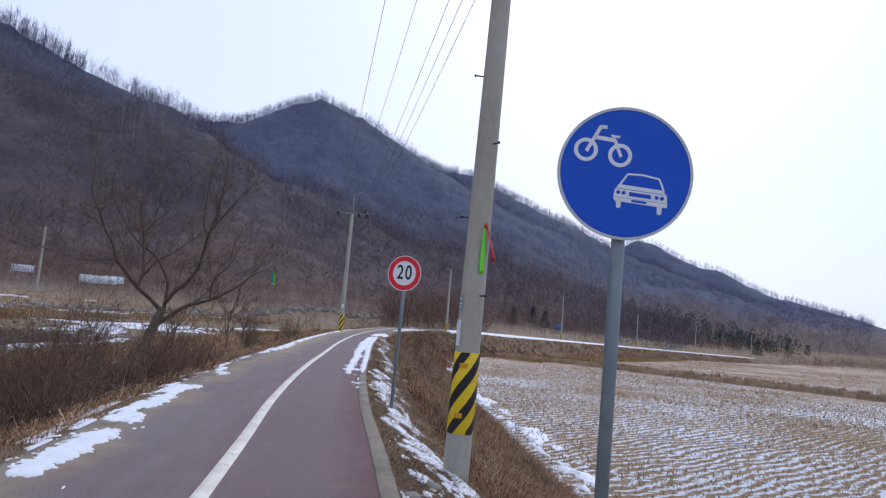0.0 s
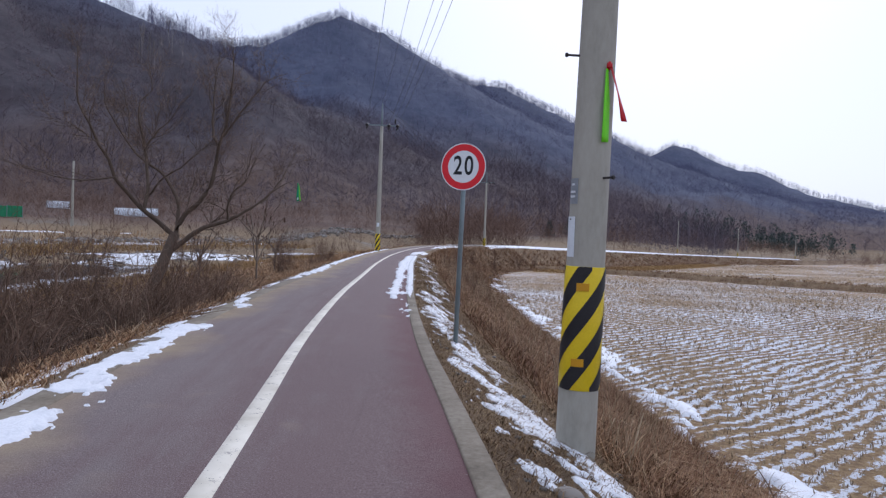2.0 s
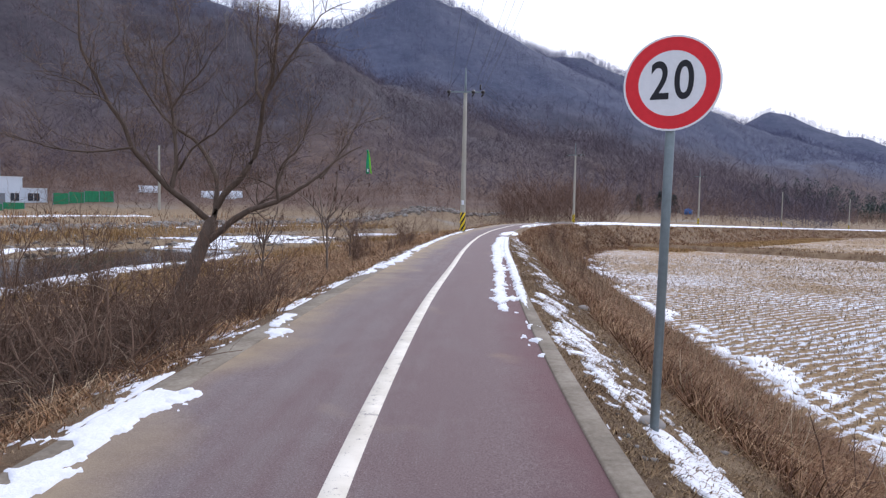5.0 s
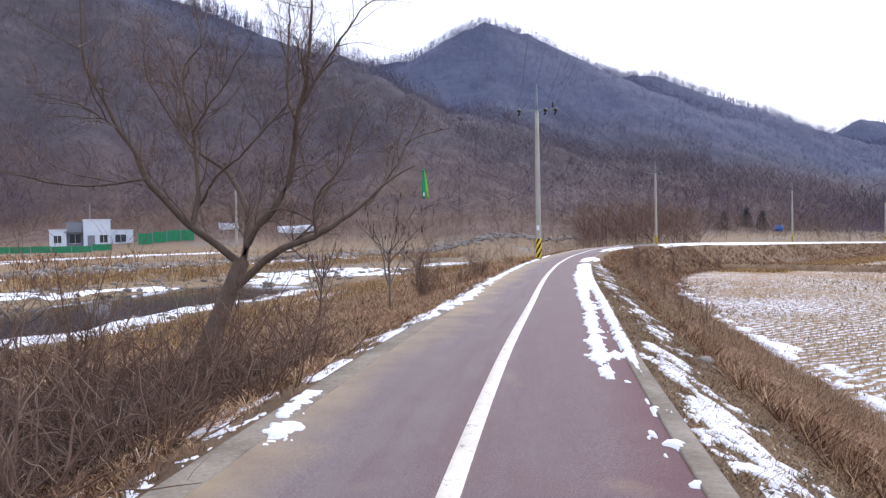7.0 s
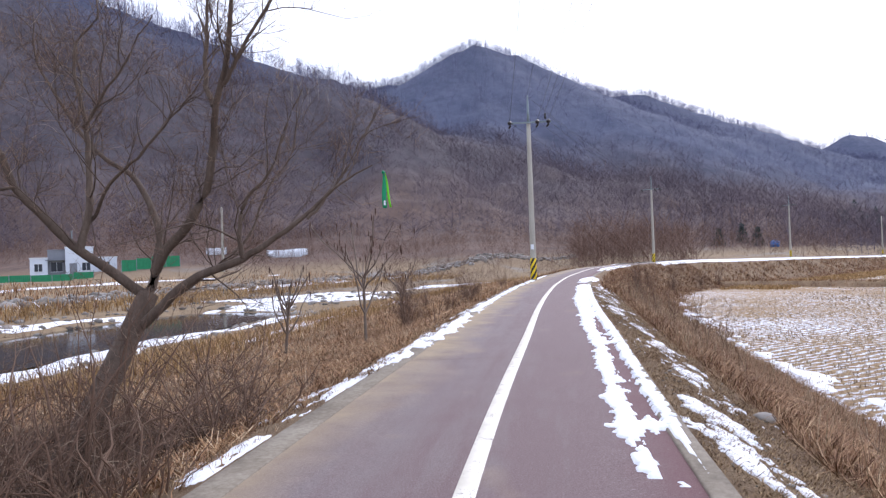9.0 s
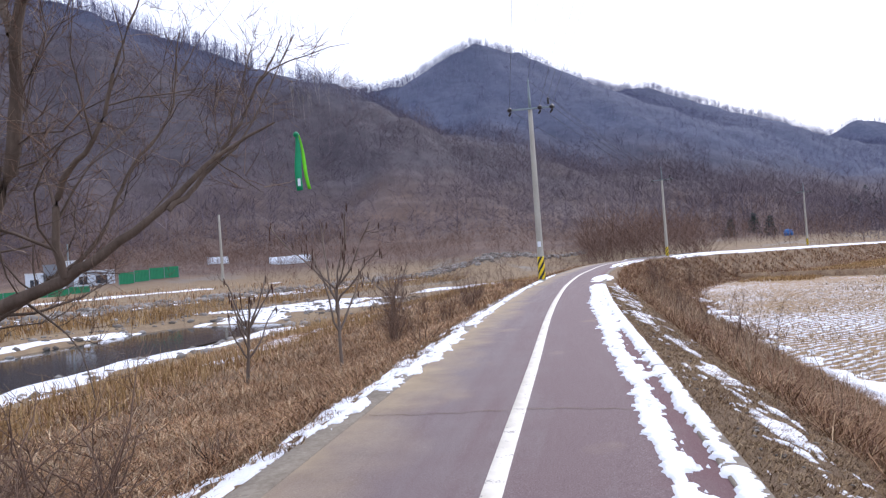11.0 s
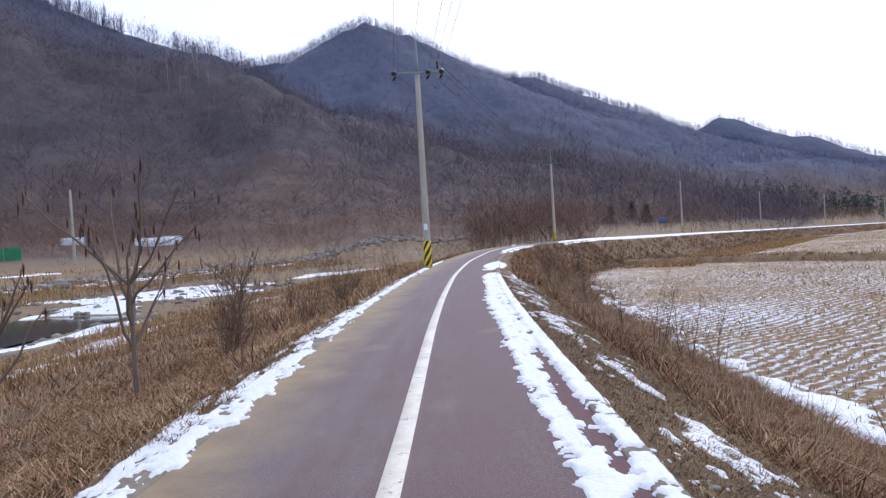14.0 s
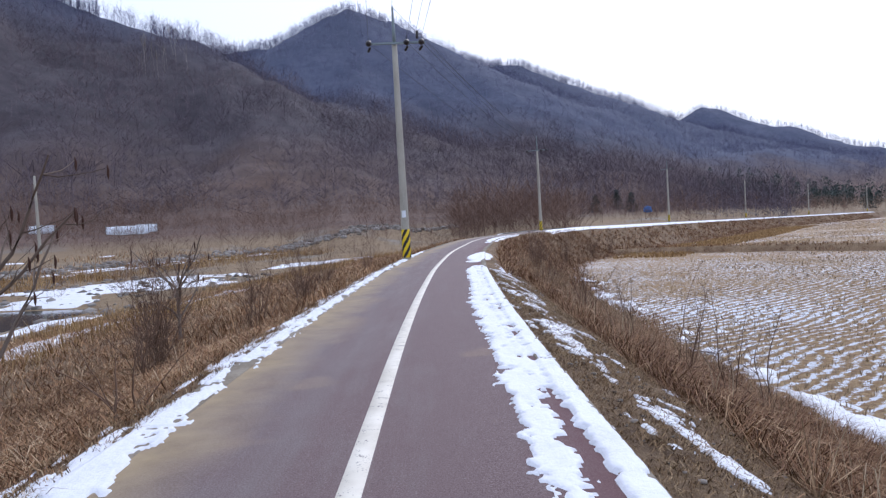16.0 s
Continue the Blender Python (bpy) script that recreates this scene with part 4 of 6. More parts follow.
M["straw"] = island_mix("pale_straw", [(0.0, (0.2, 0.13, 0.075)), (0.6, (0.42, 0.31, 0.19)), (1.0, (0.6, 0.5, 0.34))])
M["reed"] = island_mix("golden_reed", [(0.0, (0.22, 0.13, 0.05)), (0.5, (0.38, 0.24, 0.1)), (1.0, (0.52, 0.36, 0.17))])
M["stubble"] = island_mix("rice_stubble", [(0.0, (0.2, 0.14, 0.085)), (0.6, (0.36, 0.27, 0.165)), (1.0, (0.5, 0.41, 0.27))])

blades("dry_grass", *scatter_beside(80000, 0, 34, -6.0, -2.15, 0.12), 0.16, 0.009, 2.3, M["grass_left"], "tangled dry brown grass on the road bank")
blades("dry_grass", *scatter_beside(42000, 14, 75, -13.5, -5.5, 0.25), 0.26, 0.016, 1.7, M["grass_left"], "tall dry meadow grass towards the stream")
blades("dry_grass", *scatter_beside(22000, 34, 100, -6, -2.0, 0.15), 0.28, 0.022, 0.9, M["grass_left"], "dry brown grass along the far road bank")
blades("dry_grass", *scatter_beside(95000, 3, 42, 2.65, 5.9, 0.14), 0.27, 0.009, 1.7, M["grass_right"], "dense russet dead grass on the sloping bank")
blades("dry_grass", *scatter_beside(34000, 40, 90, 2.0, 7.2, 0.2), 0.3, 0.022, 1.4, M["grass_right"], "russet dead grass on the distant bank")
blades("dry_grass", *scatter_beside(20000, 88, 230, 2.4, 7.2, 0.3), 0.34, 0.06, 1.2, M["grass_right"], "brown grass on the far road embankment")
blades("dry_grass", *scatter_beside(95000, 4, 40, 1.52, 2.8, 0.06), 0.06, 0.007, 2.0, M["grass_short"], "short withered grass on the road verge")
blades("dry_grass", *scatter_beside(12000, 0, 50, -2.4, -1.78, 0.06), 0.09, 0.007, 1.1, M["grass_left"], "matted dead grass at the road edge")
blades("dry_grass", *scatter_beside(15000, 18.5, 46, -2.25, -1.62, 0.05, 0.42, 11, 0.5), 0.085, 0.007, 1.6, M["grass_short"], "withered grass poking through the snow")
blades("straw_stems", *scatter_beside(9000, 2, 60, -9.0, -2.3, 0.12, 0.42, 3, 1.6), 0.4, 0.006, 1.6, M["straw"], "tall pale dead stems in the bank grass")
blades("straw_stems", *scatter_beside(6000, 3, 60, 2.7, 5.6, 0.1, 0.4, 5, 1.4), 0.6, 0.006, 0.5, M["straw"], "tall pale dead stems on the sloping bank")
blades("grass_tufts", *scatter_beside(26000, 3, 40, -7.0, -2.2, 0.05, 0.5, 7, 1.1), 0.24, 0.008, 1.9, M["grass_left"], "thick tufts of bent brown grass")
blades("grass_tufts", *scatter_beside(26000, 3, 40, 2.6, 5.6, 0.05, 0.45, 9, 1.1), 0.36, 0.008, 1.3, M["grass_right"], "thick tufts of bent russet grass")
blades("brush", *scatter_beside(36000, 9.5, 21.5, -7.5, -2.7, 0.3, 0.36, 3, 1.8), 0.42, 0.007, 1.3, M["brush"], "tangled low brush under the shrubs", "brush")
blades("reed_bed", *scatter_beside(16000, 24, 95, -13.8, -8.0, 0.3, 0.45, 4, 6.0), 0.5, 0.02, 0.5, M["reed"], "golden dry reeds near the stream")
blades("reed_bed", *scatter_beside(7000, 40, 110, -36, -30, 0.5, 0.4, 6, 8.0), 0.7, 0.05, 0.5, M["reed"], "golden dry reeds across the stream")
blades("dry_grass", *scatter_beside(9000, 26, 110, -60, -34, 0.6), 0.5, 0.07, 0.5, M["grass_left"], "clumps of dry grass on the valley flats")

# rice stubble in rows
q = np.arange(-60, 70, 0.36)
p = np.arange(-10, 90, 0.17)
P, Q = np.meshgrid(p, q)
ca, sa = math.cos(radians(38)), math.sin(radians(38))
P = P + RNG.normal(0, 0.04, P.shape)
Q = Q + RNG.normal(0, 0.03, Q.shape) - 0.5 * cell_noise(P, Q, 6, 2)
SX, SY = (P * ca - Q * sa).ravel(), (P * sa + Q * ca).ravel()
k = (SX > 4) & (SX < 34) & (SY > 7) & (SY < 66)
SX, SY = SX[k], SY[k]
su, _ = road_coords(SX, SY)
k = (su > 6.3) & (RNG.random(len(su)) < np.interp(SY + SX * 0.5, [10, 35, 70], [0.95, 0.7, 0.35]))
SX, SY = np.repeat(SX[k], 3) + RNG.normal(0, 0.025, k.sum() * 3), np.repeat(SY[k], 3) + RNG.normal(0, 0.025, k.sum() * 3)
blades("rice_stubble", SX, SY, field_z(SY) + 0.05, 0.125, 0.02, 0.7, M["stubble"], "rows of cut straw-coloured rice stubble", "stubble")
blades("dry_grass", *(lambda i: (bxy[i[0], i[1], 0] + RNG.normal(0, 0.35, 9000), bxy[i[0], i[1], 1] + RNG.normal(0, 0.35, 9000), bzz[i[0], i[1]]))((RNG.integers(0, len(bund_line), 9000), RNG.integers(1, 6, 9000))), 0.28, 0.04, 0.6, M["grass_right"], "brown grass on the field bund")

# thinner, farther stubble and the golden margin of the far field
fx2, fy2 = RNG.uniform(16, 150, 70000), RNG.uniform(30, 190, 70000)
su, _ = road_coords(fx2, fy2)
k = (su > 8.5) & (cell_noise(fx2, fy2, 9, 3) > 0.3)
fx2, fy2 = fx2[k], fy2[k]
blades("rice_stubble", fx2, fy2, field_z(fy2) + 0.05, 0.15, 0.06, 0.5, M["stubble"], "distant straw-coloured rice stubble", "stubble")
blades("dry_grass", *(lambda y, u: (*along(y, u), field_z(along(y, u)[1]) + 0.04))(RNG.uniform(84, 170, 12000), RNG.uniform(7.4, 13.5, 12000)), 0.28, 0.09, 0.6, M["reed"], "golden dry grass at the foot of the far bank")
snow_patch("snow lying along the field margin", 8, 62, 5.9, 8.2, lambda y, u: bump_band(u, 6.9 + 0.3 * np.sin(y * 0.35), 0.8) * 0.35 + ragged(u * 1.2, y * 0.5, 0.5, 8) * 1.3 - 0.24, 0.08, 0.16, cell_y=0.14)

# ---- bare trees and shrubs ----
def bark(name, dark, mid, light, scale=8):
    return varied(name, [(0.25, dark), (0.5, mid), (0.8, light)], scale, 0.9, 6, 0.6, 0.01, stretch=(1, 1, 0.3))


M["bark"] = bark("willow_bark", (0.05, 0.034, 0.024), (0.105, 0.075, 0.055), (0.19, 0.145, 0.11))
M["twig_grey"] = island_mix("grey_brown_twigs", [(0.0, (0.07, 0.05, 0.04)), (0.5, (0.15, 0.115, 0.09)), (1.0, (0.33, 0.27, 0.22))])
M["seed"] = island_mix("dark_seed_heads", [(0.0, (0.045, 0.02, 0.014)), (1.0, (0.10, 0.05, 0.035))])


class Wood:
    """Collects tubes; one mesh in the end."""

    def __init__(self):
        self.v, self.t, self.n = [], [], 0

    def tube(self, pts, r0, r1, sides=5):
        pts = np.asarray(pts, float)
        k = len(pts)
        d = np.gradient(pts, axis=0)
        d /= np.linalg.norm(d, axis=1)[:, None] + 1e-9
        ref = np.where(np.abs(d[:, 2:3]) < 0.9, [[0, 0, 1.0]], [[1.0, 0, 0]])
        a = np.cross(d, ref)
        a /= np.linalg.norm(a, axis=1)[:, None] + 1e-9
        b = np.cross(d, a)
        r = np.linspace(r0, r1, k)[:, None, None] if np.isscalar(r0) else np.asarray(r0)[:, None, None]
        q = np.arange(sides) * 2 * np.pi / sides
        ring = pts[:, None, :] + r * (a[:, None, :] * np.cos(q)[None, :, None] + b[:, None, :] * np.sin(q)[None, :, None])
        i = (np.arange(k - 1)[:, None] * sides + np.arange(sides)[None, :])
        j = (np.arange(k - 1)[:, None] * sides + (np.arange(sides)[None, :] + 1) % sides)
        t = np.concatenate([np.stack([i, j, j + sides], -1).reshape(-1, 3), np.stack([i, j + sides, i + sides], -1).reshape(-1, 3)])
        self.v.append(ring.reshape(-1, 3))
        self.t.append(t + self.n)
        self.n += k * sides

    def object(self, name, material, parent=None, label=""):
        ob = tri_mesh(name, np.concatenate(self.v), np.concatenate(self.t), material)
        ob.data.polygons.foreach_set("use_smooth", [True] * len(ob.data.polygons))
        if parent:
            ob.parent = parent
        return tagged(ob, label) if label else ob


def unit(v):
    return v / (np.linalg.norm(v) + 1e-9)


def shoot(start, way, length, steps, rng, wander=0.25, lift=0.15):
    """A crooked line that grows from start."""
    pts, d = [np.asarray(start, float)], unit(np.asarray(way, float))
    for _ in range(steps):
        d = unit(d + rng.normal(0, wander, 3) + np.array([0, 0, lift]))
        pts.append(pts[-1] + d * length / steps)
    return np.array(pts)


def smooth3(pts, count):
    pts = np.asarray(pts, float)
    s = np.concatenate([[0], np.cumsum(np.linalg.norm(np.diff(pts, axis=0), axis=1))])
    p = smooth_path([tuple(q) for q in pts], s[-1] / count)
    return np.vstack([p, pts[-1]])


def side_shoots(wood, fine, line, r_at, rng, per_m, length, depth, lift=0.15, sides=4, skip=0.15):
    """Branches off a line, and twigs off these."""
    seg = np.linalg.norm(np.diff(line, axis=0), axis=1)
    s = np.concatenate([[0], np.cumsum(seg)])
    count = rng.poisson(per_m * s[-1])
    for _ in range(count):
        k = rng.uniform(skip, 1.0) * s[-1]
        p = np.array([np.interp(k, s, line[:, c]) for c in range(3)])
        i = min(np.searchsorted(s, k), len(line) - 1)
        d = unit(line[i] - line[i - 1])
        way = unit(d * rng.uniform(0.3, 0.9) + unit(rng.normal(0, 1, 3)) * 0.9 + np.array([0, 0, 0.3]))
        ln = length * rng.uniform(0.5, 1.25) * (1.15 - 0.6 * k / s[-1])
        q = shoot(p, way, ln, 5, rng, 0.22, lift)
        r = r_at * (1 - 0.6 * k / s[-1]) * rng.uniform(0.7, 1.1)
        (wood if depth > 1 else fine).tube(q, r, r * 0.3, sides if depth > 1 else 3)
        if depth > 1:
            side_shoots(wood, fine, q, max(r * 0.5, 0.0038), rng, per_m * 1.7, length * 0.55, depth - 1, lift, 3, 0.2)


# the leaning willow at the road bank
def willow():
    rng = np.random.default_rng(11)
    origin, right, view = np.array([-5.473, 19.857, 1.039]), np.array([0.972, 0.2335, 0]), np.array([-0.2335, 0.972, 0])

    def at(*cs):
        """Knots on the tree's own drawing plane: across, down, and metres behind it."""
        out = []
        for a, b, c in cs:
            da, db = a - 455, 470 - b
            out.append(origin + right * (da + 0.019 * db) * 0.00807 + np.array([0, 0, 1]) * (db - 0.019 * da) * 0.00807 + view * c)
        return out

    t = thing("tree", pose(0, 0, 0), "leaning bare willow with crooked brown limbs beside the road", "tree")
    trunk = Wood()
    line = smooth3(at((355, 775, -1.25), (376, 715, -1.0), (408, 630, -0.65), (436, 535, -0.25), (455, 470, 0)), 14)
    r = np.interp(np.linspace(0, 1, len(line)), [0, 0.08, 0.25, 1], [0.27, 0.19, 0.155, 0.115])
    trunk.tube(line, r, None, 12)
    trunk.object("trunk", M["bark"], t, "dark furrowed trunk")
    limbs = [
        (((452, 475, 0), (400, 428, -0.2), (365, 400, -0.3), (330, 355, -0.4), (305, 320, -0.45), (290, 275, -0.5), (262, 235, -0.55), (240, 180, -0.6), (210, 130, -0.6), (205, 60, -0.6), (200, -30, -0.6)), 0.075),
        (((375, 408, -0.25), (380, 350, -0.1), (372, 300, 0), (357, 215, 0.15), (340, 160, 0.2), (336, 95, 0.3), (365, 55, 0.35), (352, -30, 0.4)), 0.055),
        (((458, 462, 0.05), (460, 385, 0.3), (435, 330, 0.5), (400, 285, 0.7), (365, 265, 0.8), (330, 235, 0.9), (300, 195, 1.0), (270, 150, 1.05), (240, 95, 1.1), (232, 15, 1.1)), 0.065),
        (((458, 466, 0), (480, 415, -0.1), (520, 370, -0.2), (545, 330, -0.25), (555, 285, -0.3), (565, 215, -0.35), (580, 175, -0.4), (590, 100, -0.45), (595, 20, -0.5), (588, -80, -0.55)), 0.08),
        (((565, 215, -0.35), (548, 170, -0.2), (545, 110, -0.1), (540, 40, 0), (552, -60, 0.05)), 0.042),
        (((577, 185, -0.4), (610, 130, -0.5), (655, 70, -0.55), (692, 28, -0.6), (745, 5, -0.6)), 0.032),
        (((380, 365, -0.1), (420, 315, -0.3), (470, 285, -0.5), (520, 240, -0.65), (560, 203, -0.75), (590, 150, -0.8)), 0.028),
        (((438, 530, -0.15), (500, 475, -0.3), (540, 445, -0.38), (600, 420, -0.42), (650, 390, -0.42), (690, 365, -0.4), (740, 325, -0.35), (790, 297, -0.3)), 0.085),
        (((600, 420, -0.42), (606, 345, -0.55), (640, 310, -0.65), (665, 260, -0.75), (692, 200, -0.8)), 0.036),
        (((690, 365, -0.4), (712, 330, -0.2), (750, 270, -0.1), (785, 200, 0.0)), 0.026),
        (((510, 470, -0.3), (580, 400, 0.2), (600, 330, 0.5), (640, 250, 0.7), (650, 170, 0.8)), 0.03),
        (((302, 322, -0.45), (215, 340, -0.9), (140, 325, -1.2), (55, 298, -1.5)), 0.022),
        (((360, 228, 0.1), (400, 185, 0.0), (440, 150, -0.1), (475, 90, -0.2)), 0.026),
        (((255, 230, -0.55), (210, 205, -0.8), (150, 195, -1.0)), 0.016),
        (((300, 195, 1.0), (290, 110, 1.2), (262, 15, 1.3)), 0.022),
    ]
    for knots, r in limbs:
        ln = smooth3(at(*knots), 30)
        ln = ln + np.cumsum(rng.normal(0, 0.009, ln.shape), axis=0)
        w, fine = Wood(), Wood()
        w.tube(ln, r * 0.8, max(0.005, r * 0.08), 8)
        side_shoots(w, fine, ln, 0.012, rng, 4.4, 1.15, 3, 0.06, 4, 0.06)
        limb = w.object("limb", M["bark"], t)
        tagged(fine.object("spray", M["twig"], limb, "fine bare twigs"), kind="stuff")


willow()


def shrub(base, stems, height, spread, seed, name="shrub", label="tangled leafless brown shrub on the bank", material="twig", r=0.014, wild=0.2, droop=0.02):
    rng = np.random.default_rng(seed)
    t = thing(name, pose(*base), label, "shrub", "shrubs on the banks")
    for _ in range(stems):
        wood = Wood()
        a = rng.uniform(0, 2 * math.pi)
        out = np.array([math.cos(a), math.sin(a), 0]) * spread * rng.uniform(0.1, 1.0)
        st = np.array([math.cos(a), math.sin(a), 0]) * rng.uniform(0, 0.3 * spread) + np.array([0, 0, -0.1])
        q = shoot(st, unit(out + np.array([0, 0, height * rng.uniform(0.55, 1.0)])), height * rng.uniform(0.55, 1.3), 9, rng, wild, droop)
        q[:, 2] = np.maximum(q[:, 2], -0.1)
        k = rng.uniform(0.5, 1.3)
        wood.tube(q, r * k, 0.0025, 5)
        side_shoots(wood, wood, q, 0.0068 * k, rng, 4.8, height * 0.34, 2, 0.0, 3, 0.1)
        wood.object("stem", M[material], t)
    return t


def on_bank(x, y):
    u, _ = road_coords(np.array([x]), np.array([y]))
    return float(bank_z(np.array([x]), np.array([y]), u)[0])


for i, (x, y, k, h, s) in enumerate([(-3.7, 10.6, 14, 0.9, 0.9), (-4.7, 12.2, 18, 1.6, 1.3), (-4.0, 13.9, 18, 1.1, 1.1), (-5.3, 14.6, 22, 1.8, 1.5),
                                     (-4.2, 15.6, 20, 1.25, 1.2), (-5.7, 16.8, 20, 1.8, 1.4), (-4.5, 17.3, 20, 1.4, 1.2), (-4.0, 18.6, 16, 1.0, 1.0),
                                     (-6.9, 13.6, 18, 1.9, 1.6), (-6.8, 18.4, 18, 1.6, 1.3), (-4.7, 20.2, 14, 1.3, 1.1), (-7.6, 11.2, 16, 1.8, 1.5),
                                     (-3.7, 14.9, 18, 0.8, 0.9), (-3.7, 16.8, 18, 0.8, 0.9), (-5.0, 13.2, 18, 1.5, 1.3), (-8.2, 16.0, 16, 1.8, 1.5), (-5.0, 18.4, 18, 1.5, 1.2), (-6.2, 15.4, 18, 1.9, 1.5)]):
    shrub((x, y, on_bank(x, y)), k + 12, h * 1.15, s, 100 + i)
for i, (x, y, k, h) in enumerate([(-5.7, 32.9, 26, 1.9), (-5.3, 31.6, 16, 1.3), (-4.6, 34.6, 14, 1.3), (-4.3, 37.5, 16, 1.3), (-3.6, 27.6, 7, 0.7), (-5.0, 41, 18, 1.4), (-5.6, 47, 20, 1.4), (-7.5, 44, 18, 1.2), (-4.6, 52, 18, 1.3)]):
    shrub((x, y, on_bank(x, y)), k, h, 0.4, 150 + i, label="upright dark dry weed shrub on the bank", material="twig", r=0.012, wild=0.16, droop=0.03)
for i, (x, y, k, h) in enumerate([(2.6, 30.4, 5, 1.6), (3.05, 30.6, 5, 1.5), (2.45, 31.8, 5, 1.5), (2.45, 34.8, 6, 1.4), (1.8, 36, 6, 1.3), (1.7, 40, 8, 1.4), (2.3, 38, 7, 1.3), (2.6, 45, 10, 1.6), (3.0, 52, 12, 1.8), (2.0, 24.0, 3, 0.9), (2.4, 20.2, 3, 0.8), (2.3, 13.5, 3, 0.75), (2.3, 7.6, 5, 0.7),
                                     (3.6, 58, 12, 1.8), (5.2, 66, 14, 2.0), (8.2, 74, 14, 2.2), (12.0, 82, 14, 2.4), (14.5, 86, 14, 2.2)]):
    shrub((x, y, on_bank(x, y)), k, h, 0.35, 180 + i, label="thin dry weed stalks on the sloping bank", material="twig", r=0.010, wild=0.13, droop=0.03)


def sapling(base, height, seed, heads=16, label="slender grey sapling with hanging dark seed heads"):
    rng = np.random.default_rng(seed)
    t = thing("sapling", pose(*base), label, "sapling", "saplings on the meadow bank")
    wood = Wood()
    stem = shoot((0, 0, -0.1), (0.02, 0, 1), height * 0.56, 6, rng, 0.05, 0.3)
    wood.tube(stem, 0.04, 0.028, 7)
    wood.object("stem", M["twig_grey"], t)
    for i in range(10):
        wood, heads_at = Wood(), []
        a = 2.4 * i + rng.uniform(-0.3, 0.3)
        p = stem[-1 - (i % 4)] + np.array([0, 0, 0.0])
        q = shoot(p, (math.cos(a) * 0.75, math.sin(a) * 0.75, 0.85), height * rng.uniform(0.42, 0.62), 7, rng, 0.14, 0.1)
        wood.tube(q, 0.025, 0.009, 6)
        for _ in range(4):
            j = rng.integers(2, 7)
            s = shoot(q[j], unit(q[j] - q[j - 1]) + rng.normal(0, 0.5, 3), height * rng.uniform(0.1, 0.2), 4, rng, 0.2, 0.1)
            wood.tube(s, 0.0075, 0.003, 4)
            if rng.random() < heads / 30:
                tip = s[-1]
                heads_at.append((tip, 0.75))
        if rng.random() < 0.9:
            tip = q[-1]
            heads_at.append((tip, 1.0))
        limb = wood.object("branch", M["twig_grey"], t)
        for tip, k in heads_at:
            pod = Wood()
            pod.tube(np.array([tip + (0, 0, 0.03), tip + (0.01, 0, -0.03 * k), tip + (0.0, 0.01, -0.1 * k), tip + (0.005, 0, -0.17 * k)]), np.array([0.004, 0.014, 0.015, 0.003]), None, 5)
            pod.object("seed_head", M["seed"], limb, "hanging dark brown seed head")


sapling((-5.75, 29.0, on_bank(-5.75, 29.0)), 3.2, 31, 26)
sapling((-7.9, 29.0, on_bank(-7.9, 29.0)), 2.3, 32, 4, "thin bare sapling in the dry meadow")
sapling((-6.6, 36.0, on_bank(-6.6, 36.0)), 2.2, 33, 4, "thin bare sapling in the dry meadow")

# ribbons tied to the willow
M["ribbon_green"] = varied("green_ribbon", [(0.3, (0.0, 0.20, 0.075)), (0.7, (0.005, 0.30, 0.12))], 9, 0.45, 5, 0.2, 0.004)
M["ribbon_lime"] = varied("lime_ribbon", [(0.3, (0.14, 0.62, 0.01)), (0.7, (0.22, 0.75, 0.02))], 9, 0.45, 5, 0.2, 0.004)
M["ribbon_red"] = varied("red_ribbon", [(0.3, (0.42, 0.008, 0.012)), (0.7, (0.55, 0.015, 0.02))], 9, 0.45, 5, 0.2, 0.004)


def ribbon_strip(top, drop, width, drift, material, name, parent, twist=0.25, label=""):
    bm = bmesh.new()
    last = None
    for i in range(13):
        k = i / 12
        c = Vector(top) + Vector((drift[0] * k, drift[1] * k, -drop * k)) + Vector((0.004 * math.sin(6 * k), 0.008 * math.sin(5 * k + 1), 0))
        a = twist * math.sin(3.5 * k)
        w = width * (0.35 + 0.65 * min(1, k * 2.2)) / 2
        s = Vector((math.cos(a) * w, math.sin(a) * w, 0))
        row = [bm.verts.new(c - s), bm.verts.new(c + Vector((0, 0.003, 0))), bm.verts.new(c + s)]
        if last:
            bm.faces.new((last[0], last[1], row[1], row[0]))
            bm.faces.new((last[1], last[2], row[2], row[1]))
        last = row
    ob = part(name, bm, material, parent, label, True)
    so = ob.modifiers.new("thickness", "SOLIDIFY")
    so.thickness = 0.0015
    return ob


rb = thing("tree_ribbon", pose(-2.79, 20.45, 2.36), "long green plastic ribbon tied to a branch", "ribbon")
part("knot", lathe([(0.008, -0.02), (0.02, -0.01), (0.02, 0.012), (0.008, 0.02)], 10, m=pose(0, 0, 0, 20, 40, 0)), M["ribbon_green"], rb)
ribbon_strip((0.0, 0, 0), 0.42, 0.052, (0.015, -0.02), M["ribbon_green"], "ribbon_tail", rb, label="dark green tail")
ribbon_strip((0.015, 0.01, 0), 0.41, 0.026, (0.055, 0.02), M["ribbon_lime"], "ribbon_tail", rb, 0.3, "bright lime tail")
part("printed_tag", box(0.022, 0.002, 0.055, pose(0.015, -0.034, -0.36)), M["plate_white"], rb, "small white printed patch")

